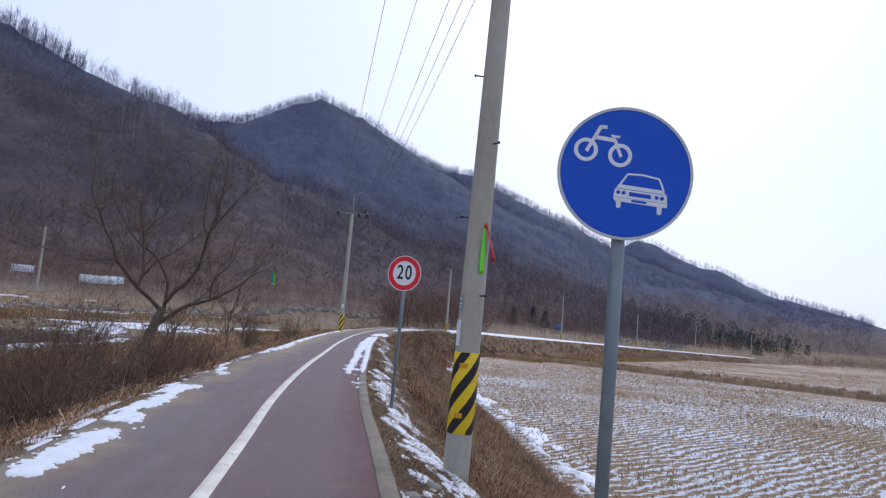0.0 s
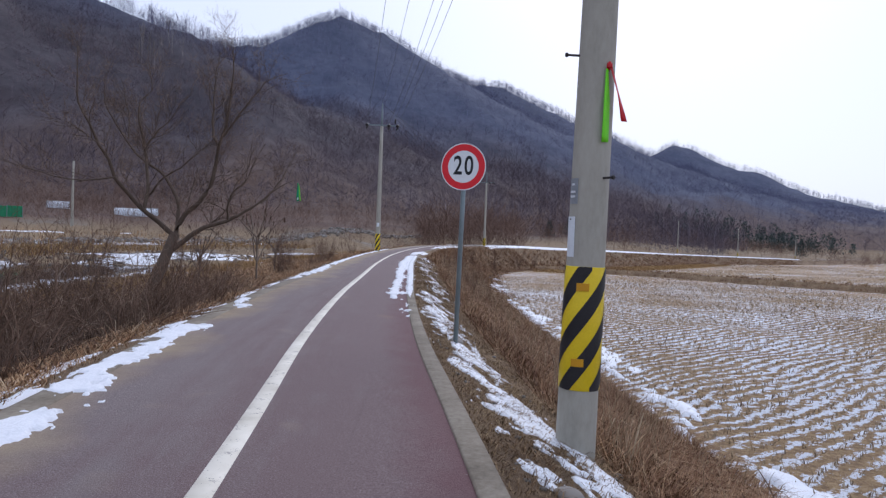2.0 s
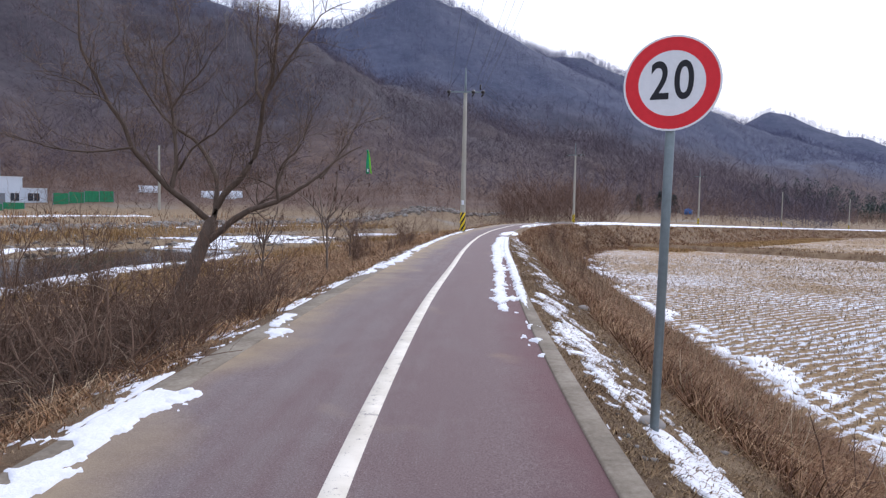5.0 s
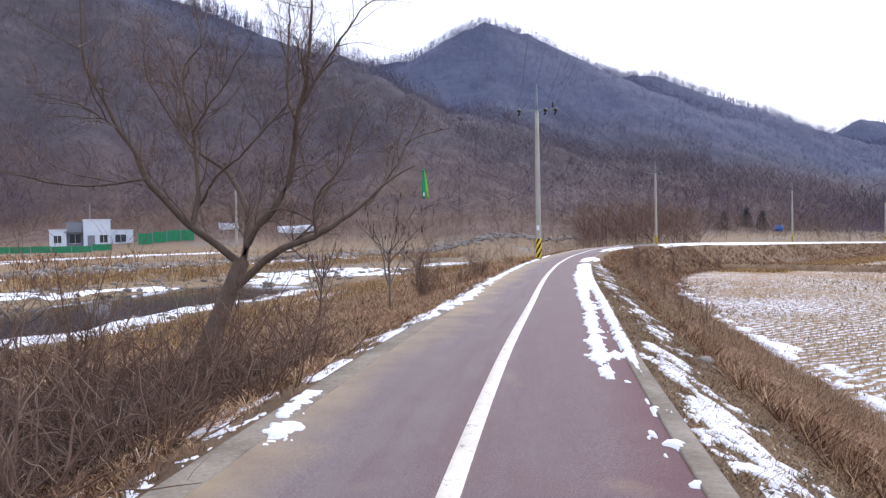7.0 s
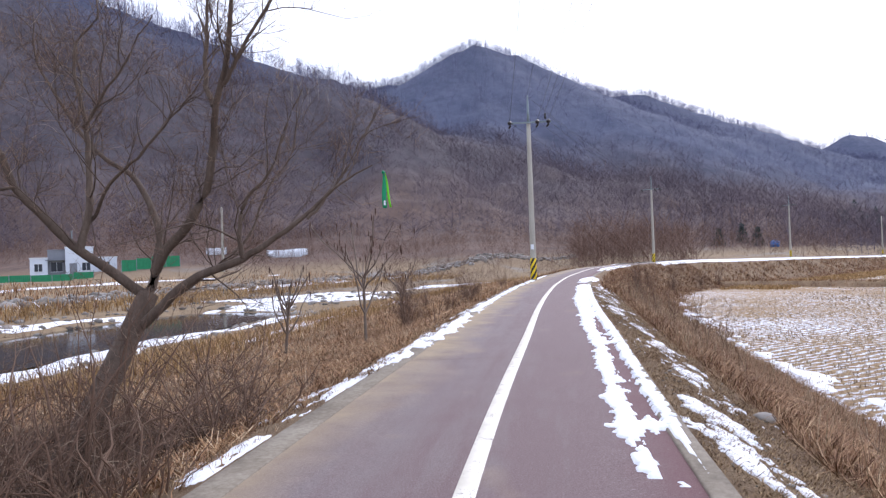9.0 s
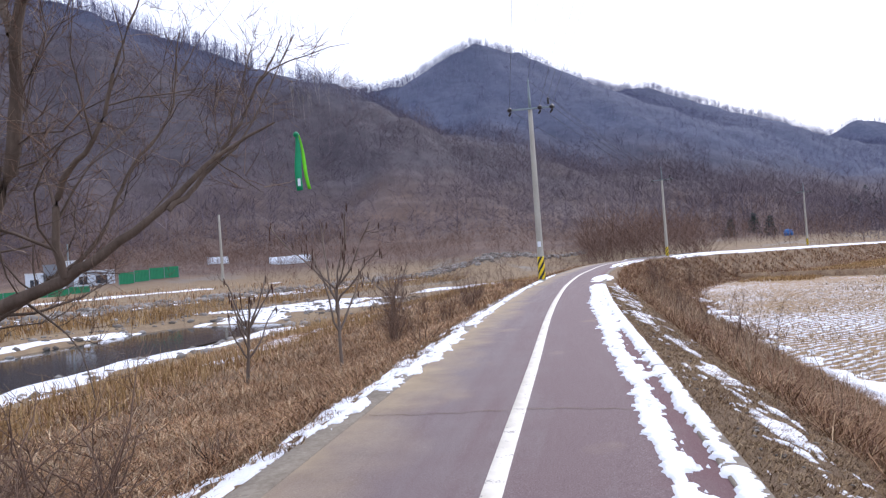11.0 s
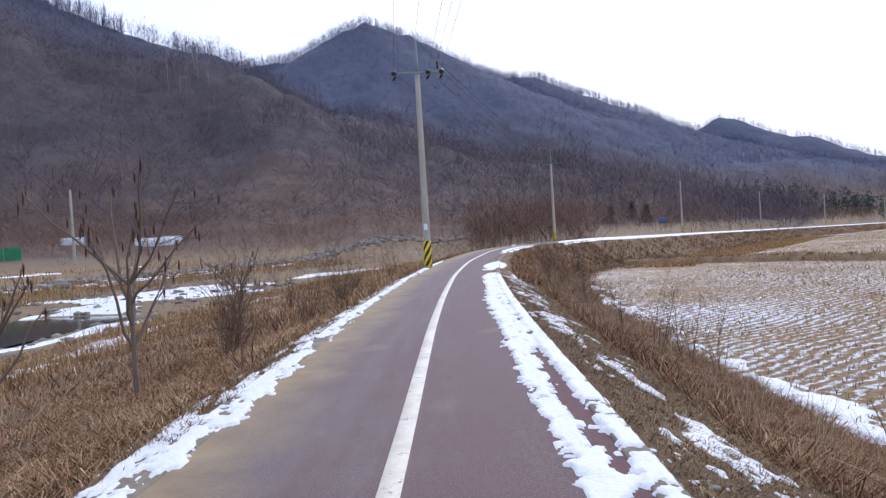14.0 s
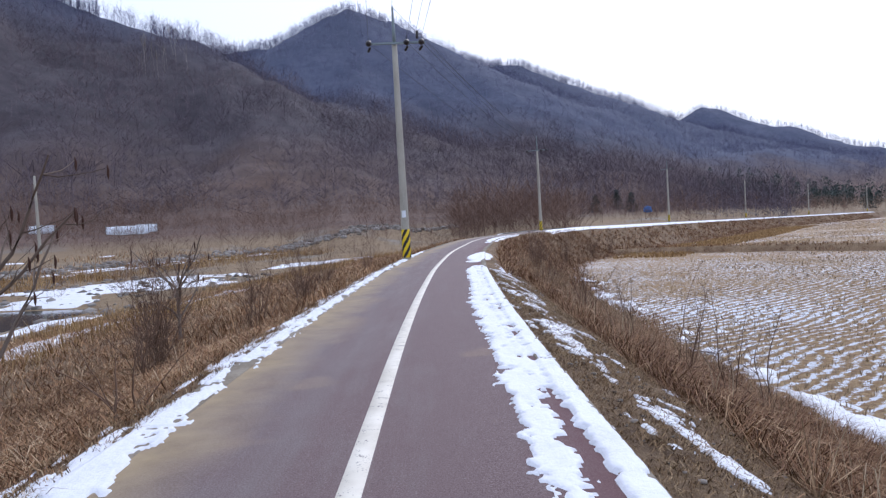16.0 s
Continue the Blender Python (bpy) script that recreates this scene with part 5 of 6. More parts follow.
# ---- forest: bare trees over the slopes, thickets in the valley ----
def forest(name, x, y, z, height, material, label, branches=7, spread=0.33, thin=0.012, rng=None, fork=0.35, rise=0.3):
    """Many bare trees: a tapered trunk, rising branches and fine twigs at their ends."""
    rng = rng or np.random.default_rng(5)
    k = len(x)
    h = height * (0.6 + 0.7 * rng.random(k))
    base = np.stack([x, y, z - 0.4], -1)
    lean = rng.normal(0, 0.06, (k, 3))
    lean[:, 2] = 1
    V, T, n = [], [], 0

    def spikes(a, b, w):
        nonlocal n
        c = len(a)
        ang = rng.random(c) * np.pi
        s1 = np.stack([np.cos(ang), np.sin(ang), 0 * ang], -1) * w[:, None]
        s2 = np.stack([-np.sin(ang), np.cos(ang), 0 * ang], -1) * w[:, None]
        V.append(np.stack([a + s1, a - 0.5 * s1 + 0.87 * s2, a - 0.5 * s1 - 0.87 * s2, b], 1).reshape(-1, 3))
        o = (np.arange(c) * 4)[:, None, None]
        T.append((np.array([[0, 1, 3], [1, 2, 3], [2, 0, 3]])[None] + o).reshape(-1, 3) + n)
        n += c * 4

    def twigs(a, b, w):
        nonlocal n
        c = len(a)
        s1 = rng.normal(0, 1, (c, 3)) * w[:, None]
        V.append(np.stack([a + s1, a - s1, b], 1).reshape(-1, 3))
        T.append(np.arange(c * 3).reshape(-1, 3) + n)
        n += c * 3

    spikes(base, base + lean * h[:, None], thin * 0.75 * h)
    for i in range(branches):
        q = fork + (0.92 - fork) * rng.random(k)
        a = base + lean * (h * q)[:, None]
        ang = rng.random(k) * 2 * np.pi
        out = spread * h * (0.4 + 0.9 * rng.random(k)) * (1.2 - q)
        d = np.stack([np.cos(ang) * out, np.sin(ang) * out, h * (rise + 0.2 * rng.random(k)) * (1.15 - 0.7 * q)], -1)
        twigs(a, a + d, thin * 0.42 * h)
        for f in (0.45, 0.75):
            e = d * (0.5 + 0.2 * rng.random(k))[:, None] + rng.normal(0, 0.055, (k, 3)) * h[:, None]
            twigs(a + d * f, a + d * f + e * 0.8, thin * 0.26 * h)
    ob = tri_mesh(name, np.concatenate(V), np.concatenate(T), material)
    return tagged(ob, label, "trees", kind="stuff")


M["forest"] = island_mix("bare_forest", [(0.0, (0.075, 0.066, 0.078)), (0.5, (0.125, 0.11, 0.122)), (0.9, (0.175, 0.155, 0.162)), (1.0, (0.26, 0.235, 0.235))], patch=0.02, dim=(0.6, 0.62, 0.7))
# brown scrub woodland on the near hill; blue haze painted over the mountain behind
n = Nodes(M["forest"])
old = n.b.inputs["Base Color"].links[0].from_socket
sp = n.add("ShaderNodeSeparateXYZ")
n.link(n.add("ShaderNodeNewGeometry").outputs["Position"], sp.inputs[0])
n.colour(n.mix(1.0, old, n.mix(haze_zone(n, sp.outputs[2], sp.outputs[1]), (1.06, 0.93, 0.95), (0.98, 1.14, 1.62)), "MULTIPLY"))
M["pale_trunk"] = island_mix("pale_poplar_bark", [(0.0, (0.16, 0.14, 0.13)), (1.0, (0.30, 0.27, 0.25))])
M["thicket"] = island_mix("brown_thicket", [(0.0, (0.11, 0.066, 0.049)), (0.5, (0.175, 0.109, 0.081)), (1.0, (0.25, 0.168, 0.126))])
M["conifer"] = island_mix("dark_conifer", [(0.0, (0.035, 0.056, 0.058)), (0.6, (0.06, 0.086, 0.082)), (1.0, (0.095, 0.12, 0.105))])
frng = np.random.default_rng(21)


def mountain_trees(count, az0, az1, r0, r1, gap=0.0):
    a = np.radians(frng.uniform(az0, az1, count))
    r = np.sqrt(frng.uniform(r0 ** 2, r1 ** 2, count))
    x, y = -0.5 + r * np.sin(a), 12 + r * np.cos(a)
    z = ground_at(x, y)
    k = (mountain(x, y) > 3.6) & (cell_noise(x, y, 26, 4) * 0.7 + cell_noise(x, y, 9, 6) * 0.3 > gap)
    return x[k], y[k], z[k]


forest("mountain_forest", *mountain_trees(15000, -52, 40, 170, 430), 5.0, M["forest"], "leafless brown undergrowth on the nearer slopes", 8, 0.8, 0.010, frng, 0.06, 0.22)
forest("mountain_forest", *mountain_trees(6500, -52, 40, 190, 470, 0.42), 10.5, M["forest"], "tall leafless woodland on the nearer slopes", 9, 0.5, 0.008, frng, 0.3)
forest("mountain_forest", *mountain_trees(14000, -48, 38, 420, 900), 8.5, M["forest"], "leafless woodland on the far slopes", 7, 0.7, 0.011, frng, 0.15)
pale = np.array([(-142 + frng.normal(0, 9), 352 + frng.normal(0, 12)) for _ in range(16)])
forest("pale_trees", pale[:, 0], pale[:, 1], ground_at(pale[:, 0], pale[:, 1]), 14, M["pale_trunk"], "stand of pale slender bare trees on the hillside", 7, 0.22, 0.012, frng, 0.4, 0.4)


def ridge_trees(knots, count, spread):
    ks = np.array(knots, float)
    seg = np.linalg.norm(np.diff(ks[:, :2], axis=0), axis=1)
    s = np.concatenate([[0], np.cumsum(seg)])
    t = frng.uniform(0, s[-1], count)
    x = np.interp(t, s, ks[:, 0]) + frng.normal(0, spread, count)
    y = np.interp(t, s, ks[:, 1]) + frng.normal(0, spread, count)
    k = cell_noise(x, y, 14, 8) > 0.22
    return x[k], y[k], ground_at(x[k], y[k])


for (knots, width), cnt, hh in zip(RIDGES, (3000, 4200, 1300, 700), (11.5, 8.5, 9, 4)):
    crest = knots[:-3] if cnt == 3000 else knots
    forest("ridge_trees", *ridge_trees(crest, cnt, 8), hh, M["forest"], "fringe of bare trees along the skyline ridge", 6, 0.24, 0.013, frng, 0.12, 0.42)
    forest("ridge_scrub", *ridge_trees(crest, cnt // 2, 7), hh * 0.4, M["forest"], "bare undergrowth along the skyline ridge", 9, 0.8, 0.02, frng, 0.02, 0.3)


def thicket(count, x0, x1, y0, y1, height, label, branches=14):
    x, y = frng.uniform(x0, x1, count), frng.uniform(y0, y1, count)
    u, _ = road_coords(x, y)
    k = np.abs(u) > 3.2
    x, y = x[k], y[k]
    forest("thicket", x, y, ground_at(x, y), height, M["thicket"], label, branches, 0.5, 0.006, frng, 0.05)


thicket(300, 0, 19, 118, 146, 6.6, "brown leafless thicket behind the road bend")
thicket(420, 14, 60, 150, 215, 4.6, "brown leafless bushes beyond the road")
thicket(1500, 40, 230, 215, 320, 4.6, "bare orchard and scrub along the mountain foot")
thicket(1500, -80, 4, 100, 190, 3.2, "bare brown scrub on the valley floor")
thicket(260, -34, -3.5, 55, 100, 1.8, "low dry bushes in the meadow")
thicket(1600, -200, -60, 115, 200, 4.2, "bare scrub at the foot of the hill")


def conifer_tree(base, height, seed, label="small dark green conifer at the mountain foot"):
    rng = np.random.default_rng(seed)
    t = thing("conifer", pose(*base), label, "conifer", "conifers beyond the fields")
    w = Wood()
    w.tube(np.array([(0, 0, -0.3), (0, 0, height * 0.5), (0, 0, height)]), 0.12, 0.02, 6)
    w.object("trunk", M["bark"], t)
    V, T, n = [], [], 0
    for _ in range(380):
        q = rng.uniform(0.06, 1.0)
        a = rng.uniform(0, 2 * math.pi)
        r = height * 0.4 * (1.06 - q) ** 0.8 * rng.uniform(0.3, 1.05)
        c = np.array([r * math.cos(a), r * math.sin(a), height * q - 0.2 * r])
        for _ in range(2):
            p = c + rng.normal(0, 0.2, (3, 3))
            V.append(p)
            T.append([n, n + 1, n + 2])
            n += 3
    ob = tri_mesh("crown", np.concatenate(V), np.array(T), M["conifer"])
    ob.parent = t


def at_az(az, dist, dz=0.0, eye=(-0.9, 20.0)):
    x, y = eye[0] + dist * math.sin(radians(az)), eye[1] + dist * math.cos(radians(az))
    return x, y, float(ground_at(np.array([x]), np.array([y]))[0]) + dz


for i, (az, d, h) in enumerate([(14.1, 185, 5.2), (15.25, 185, 5.0), (12.4, 175, 4.2), (32.0, 300, 7)]):
    conifer_tree(at_az(az, d), h, 60 + i)
cx = np.concatenate([frng.normal(a, s, c) for a, s, c in ((23.6, 0.7, 16), (25.6, 1.0, 34), (28.2, 1.5, 46), (31.5, 1.8, 40), (21.0, 0.5, 5))])
cd = frng.uniform(345, 500, len(cx))
cxy = np.array([at_az(a, d) for a, d in zip(cx, cd)])
kk = 120
ph = frng.uniform(5.0, 11.0, (len(cx), 1))
pq = frng.random((len(cx), kk)) ** 0.8
pa = frng.random((len(cx), kk)) * 2 * np.pi
pr = ph * 0.36 * np.sqrt(1.08 - pq) * np.minimum(1, 0.45 + 2.2 * pq) * frng.uniform(0.4, 1.0, (len(cx), kk))
pc = cxy[:, None, :] + np.stack([pr * np.cos(pa), pr * np.sin(pa), ph * pq], -1)
V = (pc[:, :, None, :] + frng.normal(0, 0.32, (len(cx), kk, 3, 3))).reshape(-1, 3)
tagged(tri_mesh("pine_wood", V, np.arange(len(V)).reshape(-1, 3), M["conifer"]), "dark green pine wood at the mountain foot", "pine wood", kind="stuff")

# ---- fittings on the near pole ----
def on_pole(angle, z, out=0.0, r0=0.152, r1=0.10, height=9.2):
    """A pose on the near pole's skin, its -y side facing outwards; z from the road's level."""
    r = pole_radius(z + 0.35, height, r0, r1) + out
    x, y, b = POLES[0]
    x += (z + 0.35) * math.tan(radians(0.8))
    return pose(x + r * math.cos(radians(angle)), y + r * math.sin(radians(angle)), z, 0, 0, angle + 90)


def curved_plate(width, tall, radius, thick=0.003):
    bm = bmesh.new()
    cols = []
    for i in range(7):
        a = (i / 6 - 0.5) * width / radius
        p = [Vector((math.sin(a) * (radius + d), radius - math.cos(a) * (radius + d), z)) for d in (0, thick) for z in (-tall / 2, tall / 2)]
        cols.append([bm.verts.new(q) for q in p])
    for a, b in zip(cols, cols[1:]):
        bm.faces.new((a[2], b[2], b[3], a[3]))
        bm.faces.new((b[0], a[0], a[1], b[1]))
        bm.faces.new((a[3], b[3], b[1], a[1]))
        bm.faces.new((b[2], a[2], a[0], b[0]))
    bm.faces.new((cols[0][0], cols[0][2], cols[0][3], cols[0][1]))
    bm.faces.new((cols[-1][2], cols[-1][0], cols[-1][1], cols[-1][3]))
    return bm


M["plate_grey"] = varied("grey_number_plate", [(0.3, (0.22, 0.24, 0.26)), (0.7, (0.36, 0.38, 0.40))], 12, 0.5, 6, 0.1, 0.001, metal=0.3)
t = thing("pole_plate", on_pole(-160, 1.30, 0.004), "long white plate fixed to the concrete pole", "pole plate")
part("plate", curved_plate(0.085, 0.30, 0.145), M["plate_white"], t)
part("screw", lathe([(0.006, 0), (0.006, 0.004), (0.002, 0.006)], 10, m=pose(0, -0.004, 0.13, 90)), M["insulator"], t)
t = thing("pole_number_plate", on_pole(-158, 1.64, 0.004), "small grey number plate on the concrete pole", "pole plate")
part("plate", curved_plate(0.09, 0.19, 0.145), M["plate_grey"], t)
for z, w in ((0.05, 0.03), (-0.005, 0.055), (-0.04, 0.05)):
    part("marking", box(w, 0.002, 0.016, pose(0, -0.0045, z)), M["plate_white"], t, "pale unreadable marking")
for z, a in ((0.93, -108), (0.37, -112)):
    t = thing("sleeve_reflector", on_pole(a, z, 0.0095), "small amber reflector on the striped sleeve", "reflector", "sleeve reflectors")
    part("lens", curved_plate(0.092, 0.058, 0.15, 0.004), M["amber"], t)
for z, a in ((1.74, -62), (3.55, -62), (2.66, -178), (4.4, -178)):
    t = thing("step_bolt", on_pole(a, z, -0.01), "rusty steel step bolt in the pole", "step bolt", "step bolts")
    part("shank", lathe([(0.009, 0), (0.009, 0.11)], 10, m=pose(0, 0, 0, 90)), M["insulator"], t)
    part("head", lathe([(0.014, 0.1), (0.017, 0.104), (0.017, 0.116), (0.012, 0.12)], 10, m=pose(0, 0, 0, 90)), M["insulator"], t)
t = thing("pole_ribbon", on_pole(-66, 2.56, 0.014), "red and lime ribbons tied round the pole", "ribbon")
part("knot", lathe([(0.006, -0.03), (0.022, -0.012), (0.02, 0.014), (0.008, 0.03)], 10), M["ribbon_red"], t)
ribbon_strip((-0.02, -0.004, -0.02), 0.54, 0.062, (0.0, 0.0), M["ribbon_lime"], "lime_tail", t, 0.15, "bright lime tail")
ribbon_strip((0.01, -0.01, 0.0), 0.40, 0.05, (0.11, -0.03), M["ribbon_red"], "red_tail", t, 0.6, "dark red tail")
t = thing("pole_plate", pose(POLES[1][0] - 0.02, POLES[1][1] - 0.163, 1.72), "small white plate on the second pole", "pole plate")
part("plate", curved_plate(0.16, 0.26, 0.155), M["plate_white"], t)

# ---- across the valley ----
M["house_wall"] = varied("pale_blue_render", [(0.3, (0.55, 0.60, 0.66)), (0.7, (0.68, 0.72, 0.77))], 0.5, 0.8, 10, 0.1, 0.01)
M["house_grey"] = varied("grey_cladding", [(0.3, (0.17, 0.18, 0.2)), (0.7, (0.26, 0.27, 0.29))], 0.5, 0.8, 10, 0.1, 0.01)
M["house_dark"] = mat("dark_window_glass", (0.03, 0.035, 0.045), 0.12)
M["frame_white"] = varied("white_frame", [(0.3, (0.6, 0.62, 0.63)), (0.7, (0.72, 0.74, 0.75))], 3, 0.6, 6, 0.05, 0.002)
M["fence_green"] = varied("green_fence", [(0.3, (0.015, 0.17, 0.075)), (0.7, (0.03, 0.25, 0.11))], 1.5, 0.6, 8, 0.1, 0.005)
M["vinyl"] = varied("white_vinyl", [(0.3, (0.58, 0.62, 0.66)), (0.7, (0.74, 0.78, 0.82))], 0.8, 0.4, 8, 0.1, 0.01)


def house(m):
    t = thing("house", m, "small flat-roofed pale house across the stream", "house")

    def block(nm, x0, x1, y, depth, h, ma):
        wall = part(nm, box(x1 - x0, depth, h + 0.6, pose((x0 + x1) / 2, y + depth / 2, h / 2 - 0.3), 0.02), M[ma], t)
        part("roof", box(x1 - x0 + 0.2, depth + 0.2, 0.16, pose((x0 + x1) / 2, y + depth / 2, h + 0.08), 0.03), M["frame_white" if ma == "house_wall" else "house_grey"], t)
        return wall

    left = block("wall", -5.2, -2.7, 0.0, 6, 3.0, "house_wall")
    mid = block("wall", -0.15, 4.0 - 0.0, -0.6, 7, 4.7, "house_wall")
    right = block("wall", 4.0, 7.6, 0.2, 6, 2.9, "house_wall")
    rear = block("wall", -2.7, -0.15, 0.9, 5, 4.3, "house_grey")
    for wall, x, y, z, w, h in ((left, -4.0, -0.02, 1.5, 1.1, 1.2), (right, 5.6, 0.18, 1.55, 1.7, 1.3), (mid, 2.9, -0.62, 1.5, 1.2, 1.3), (rear, -1.4, 0.88, 1.6, 1.6, 1.6)):
        win = part("window", box(w, 0.08, h, pose(x, y, z), 0.01), M["house_dark"], t, "dark glazed window")
        part("frame", box(w + 0.14, 0.05, 0.08, pose(x, y - 0.03, z + h / 2 + 0.03), 0.01), M["frame_white"], win)
        part("sill", box(w + 0.2, 0.14, 0.07, pose(x, y - 0.04, z - h / 2 - 0.04), 0.01), M["frame_white"], win)
        part("mullion", box(0.06, 0.05, h, pose(x, y - 0.035, z), 0.01), M["frame_white"], win)
    part("door", box(1.1, 0.1, 2.1, pose(1.0, -0.63, 1.05), 0.015), M["house_grey"], t, "dark grey front door")
    part("canopy", box(3.3, 1.2, 0.15, pose(-1.4, 0.3, 2.7), 0.02), M["house_grey"], t)
    part("chimney", lathe([(0.09, 4.6), (0.09, 7.4), (0.13, 7.45), (0.13, 7.6)], 10, m=pose(0.9, 1.0, 0)), M["galv"], t, "thin metal flue pipe")
    return t


hx, hy, hz = at_az(-39.9, 110, 0.0, (-0.7, 12.5))
house(pose(hx, hy, hz, 0, 0, 40) @ Matrix.Scale(0.86, 4))


def fence_run(a, b, height, step, label):
    """Green sheet panels between posts."""
    a, b = Vector(a), Vector(b)
    count = max(1, round((b - a).length / step))
    ang = math.degrees(math.atan2(b.y - a.y, b.x - a.x))
    t = thing("fence", pose(0, 0, 0), label, "fence", "green fences at the house")
    for i in range(count + 1):
        p = a.lerp(b, i / count)
        z = float(ground_at(np.array([p.x]), np.array([p.y]))[0])
        part("post", box(0.08, 0.08, height + 0.6, pose(p.x, p.y, z + height / 2 - 0.25, 0, 0, ang), 0.01), M["galv"], t)
        if i < count:
            q = a.lerp(b, (i + 0.5) / count)
            z = float(ground_at(np.array([q.x]), np.array([q.y]))[0])
            bm = bmesh.new()
            w = (b - a).length / count - 0.1
            ribs = 10
            f, k = [], []
            for j in range(ribs * 2 + 1):
                x, y = (j / (ribs * 2) - 0.5) * w, 0.02 * (j % 2)
                f.append((bm.verts.new((x, y, 0.02)), bm.verts.new((x, y, height))))
                k.append((bm.verts.new((x, y + 0.012, 0.02)), bm.verts.new((x, y + 0.012, height))))
            for (p0, p1), (q0, q1) in zip(f, f[1:]):
                bm.faces.new((p0, q0, q1, p1))
            for (p0, p1), (q0, q1) in zip(k, k[1:]):
                bm.faces.new((q0, p0, p1, q1))
            bmesh.ops.transform(bm, matrix=pose(q.x, q.y, z, 0, 0, ang), verts=bm.verts[:])
            part("panel", bm, M["fence_green"], t)


g = lambda az, d: at_az(az, d, 0.0, (-0.7, 12.5))[:2] + (0,)
fence_run(g(-46.1, 104), g(-38.1, 100), 0.9, 2.4, "low green fence in front of the house")
fence_run(g(-36.2, 104), g(-32.0, 106), 1.6, 2.2, "solid green sheet fence beside the house")


def vinyl_house(m, length, width, height, label):
    """A half-round plastic tunnel on hoops."""
    t = thing("greenhouse", m, label, "greenhouse", "greenhouses at the hill foot")
    bm = bmesh.new()
    rows = []
    for i in range(13):
        a = math.pi * i / 12
        rows.append([bm.verts.new((x, -math.cos(a) * width / 2, math.sin(a) * height)) for x in (-length / 2, length / 2)])
    for p, q in zip(rows, rows[1:]):
        bm.faces.new((p[0], p[1], q[1], q[0]))
    bm.faces.new([r[0] for r in rows])
    bm.faces.new([r[1] for r in reversed(rows)])
    part("cover", bm, M["vinyl"], t)
    for k in range(5):
        hoop = bmesh.new()
        x = -length / 2 + length * k / 4
        for i in range(12):
            a0, a1 = math.pi * i / 12, math.pi * (i + 1) / 12
            mid = Vector((x, -(math.cos(a0) + math.cos(a1)) / 2 * width / 2, (math.sin(a0) + math.sin(a1)) / 2 * height))
            box(0.08, 0.06, height * 0.3, Matrix.Translation(mid * 1.01) @ pose(0, 0, 0, 90 - math.degrees((a0 + a1) / 2)), bm=hoop)
        part("hoop", hoop, M["galv"], t)


for az, d, L, w, h, lift in ((-30.8, 128, 3.6, 2.6, 1.3, 0.0), (-25.2, 128, 6.5, 3, 1.5, 0.0), (-23.9, 132, 3.5, 3, 1.4, 0.0)):
    x, y, z = at_az(az, d)
    vinyl_house(pose(x, y, z, 0, 0, 25), L, w, h, "low white plastic greenhouse at the hill foot")
px, py, pz = at_az(-29.8, 96, 0.0, (-0.84, 16.5))
power_pole(pose(px, py, pz), 9.1, -0.8, 0, sleeve=None, arm=False, label="plain pale concrete pole across the stream", r0=0.19, r1=0.13)
x, y, z = at_az(16.5, 178)
t = thing("water_tank", pose(x, y, z), "bright blue plastic water tank by the field", "water tank")
M["tank_blue"] = varied("blue_plastic", [(0.3, (0.01, 0.13, 0.42)), (0.7, (0.02, 0.18, 0.52))], 2, 0.5, 6, 0.05, 0.01)
part("tank", lathe([(0.95, 0), (1.05, 0.1), (1.05, 0.5), (1.09, 0.55), (1.05, 0.6), (1.05, 1.2), (0.7, 1.5), (0.3, 1.58)], 20), M["tank_blue"], t, "", True)
part("lid", lathe([(0.32, 1.56), (0.34, 1.6), (0.3, 1.68), (0.05, 1.7)], 16), M["tank_blue"], t)

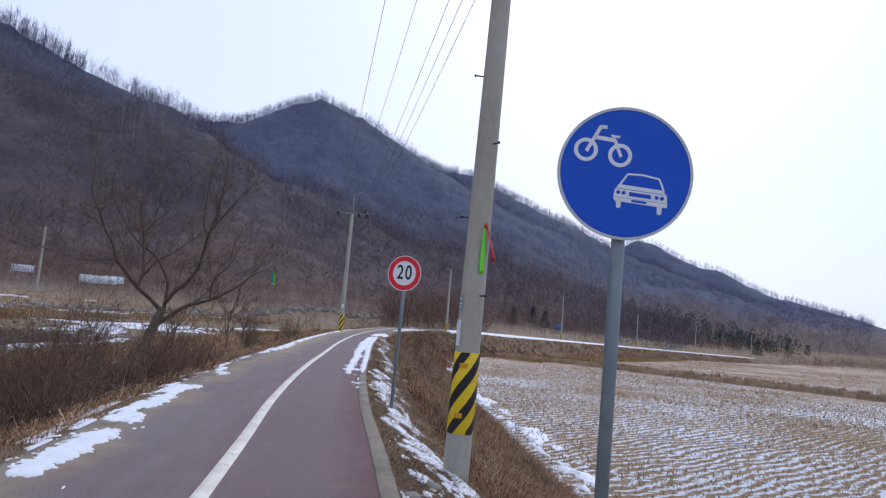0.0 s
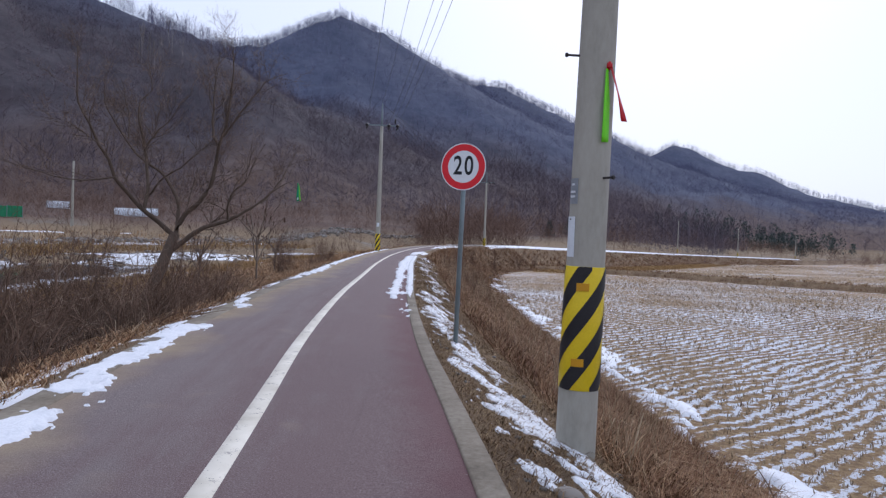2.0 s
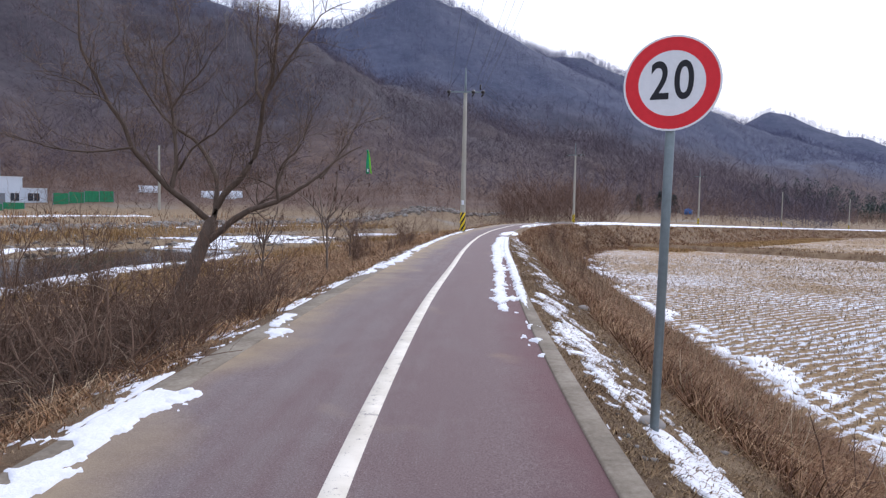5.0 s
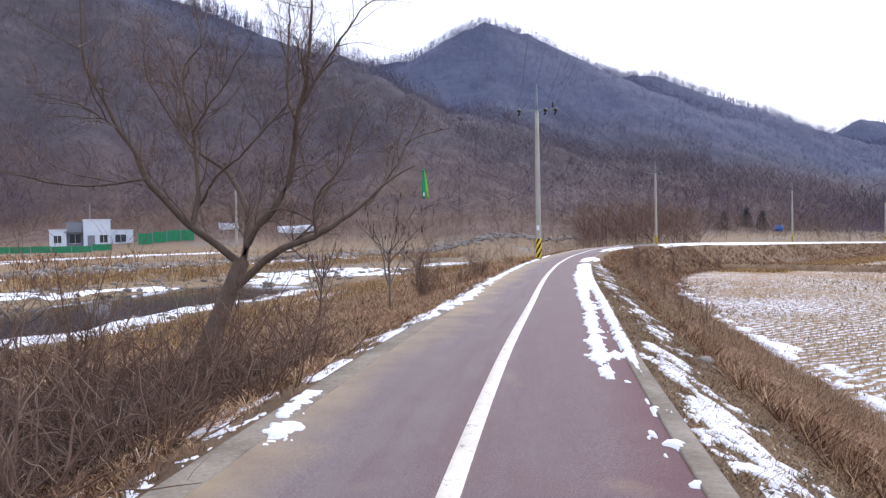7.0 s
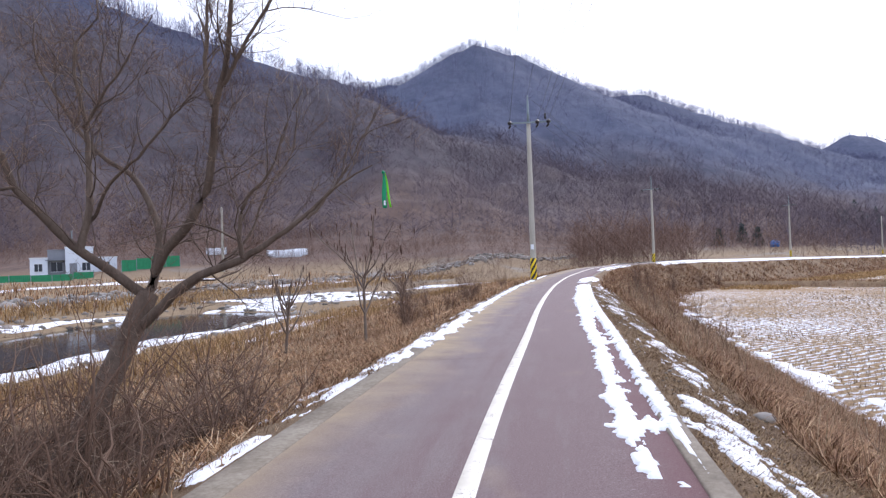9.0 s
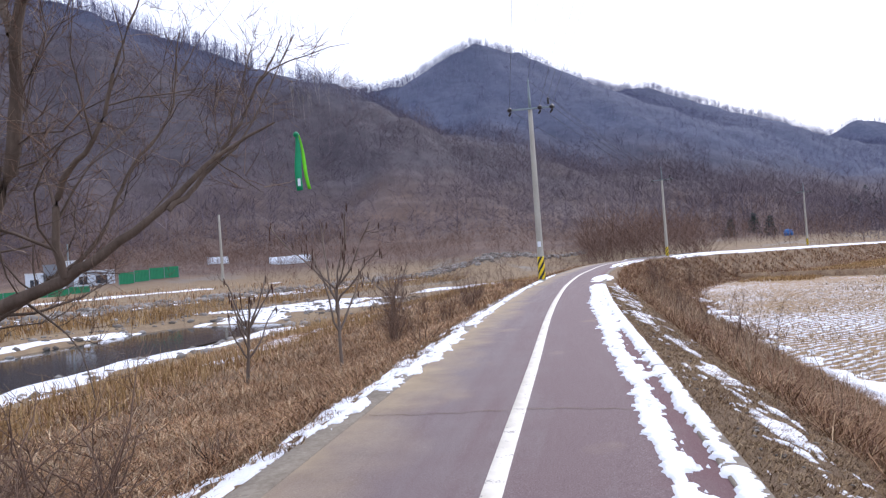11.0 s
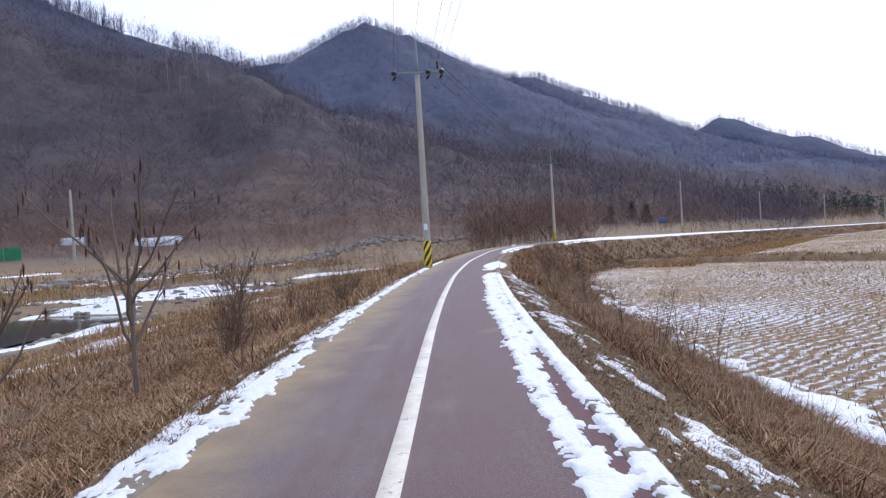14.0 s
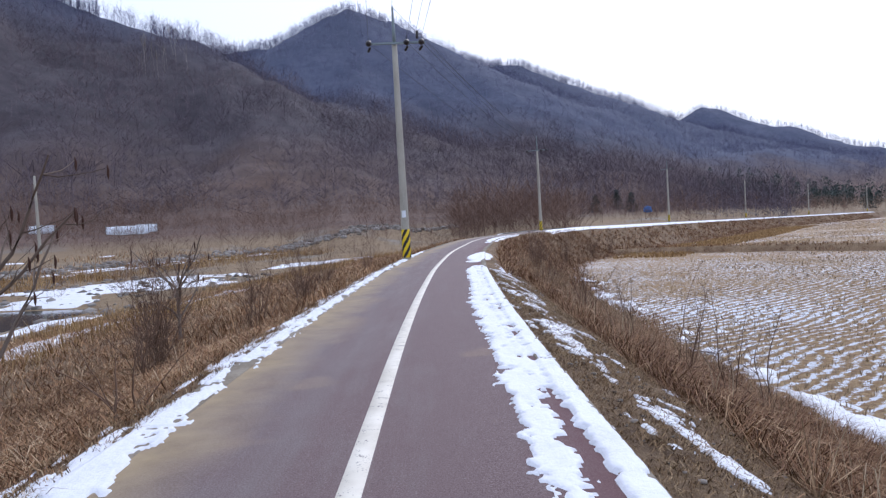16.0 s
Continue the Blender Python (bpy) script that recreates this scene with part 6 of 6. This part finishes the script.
# stones: riprap along the far flat, pebbles and a boulder on the verge
def stones(name, x, y, z, size, material, label):
    rng = np.random.default_rng(8)
    unit_bm = bmesh.new()
    bmesh.ops.create_icosphere(unit_bm, subdivisions=1, radius=1.0)
    uv_ = np.array([v.co for v in unit_bm.verts])
    uf = np.array([[v.index for v in f.verts] for f in unit_bm.faces])
    unit_bm.free()
    k = len(x)
    s = size * (0.4 + 1.0 * rng.random(k) ** 2)
    v = uv_[None] * (1 + rng.normal(0, 0.16, (k, len(uv_), 1))) * s[:, None, None] * np.array([1.2, 1.0, 0.62])
    v = v + np.stack([x, y, z + s * 0.12], -1)[:, None, :]
    f = uf[None] + (np.arange(k) * len(uv_))[:, None, None]
    return tagged(tri_mesh(name, v.reshape(-1, 3), f.reshape(-1, 3), material), label, "stones", kind="stuff")


M["stone"] = island_mix("grey_field_stone", [(0.0, (0.13, 0.12, 0.105)), (0.5, (0.24, 0.225, 0.2)), (1.0, (0.36, 0.34, 0.31))])
srng = np.random.default_rng(4)
yy, uu2 = srng.uniform(45, 125, 1500), srng.normal(-40, 1.1, 1500)
xx, y2 = along(yy, uu2)
stones("riprap", xx, y2, ground_at(xx, y2), 0.42, M["stone"], "grey riprap stones lining the far stream bank")
yy, uu2 = srng.uniform(20, 70, 900), srng.uniform(-36, -14, 900)
xx, y2 = along(yy, uu2)
stones("river_stones", xx, y2, ground_at(xx, y2), 0.22, M["stone"], "pale stones scattered on the stream flats")
yy, uu2 = srng.uniform(3, 40, 700), 1.62 + 1.0 * srng.random(700) ** 1.4
xx, y2 = along(yy, uu2)
stones("verge_pebbles", xx, y2, surface_z(yy, uu2), 0.022, M["stone"], "small pebbles in the verge soil")
for x, y, s in ((1.05, 7.75, 0.07), (0.82, 7.1, 0.06), (1.15, 20.0, 0.09), (0.72, 12.9, 0.08)):
    u, _ = road_coords(np.array([x]), np.array([y]))
    bm = bmesh.new()
    bmesh.ops.create_icosphere(bm, subdivisions=2, radius=s)
    for v in bm.verts:
        v.co = Vector((v.co.x * 1.3, v.co.y, v.co.z * 0.65)) * (1 + 0.3 * noise.noise(v.co * 14))
    st = part("rock", bm, M["stone"], None, "", True)
    st.location = (x, y, float(bank_z(np.array([x]), np.array([y]), u)[0]) + s * 0.2)
    tagged(st, "small grey rock lying on the verge", "rock", "rocks on the verge")
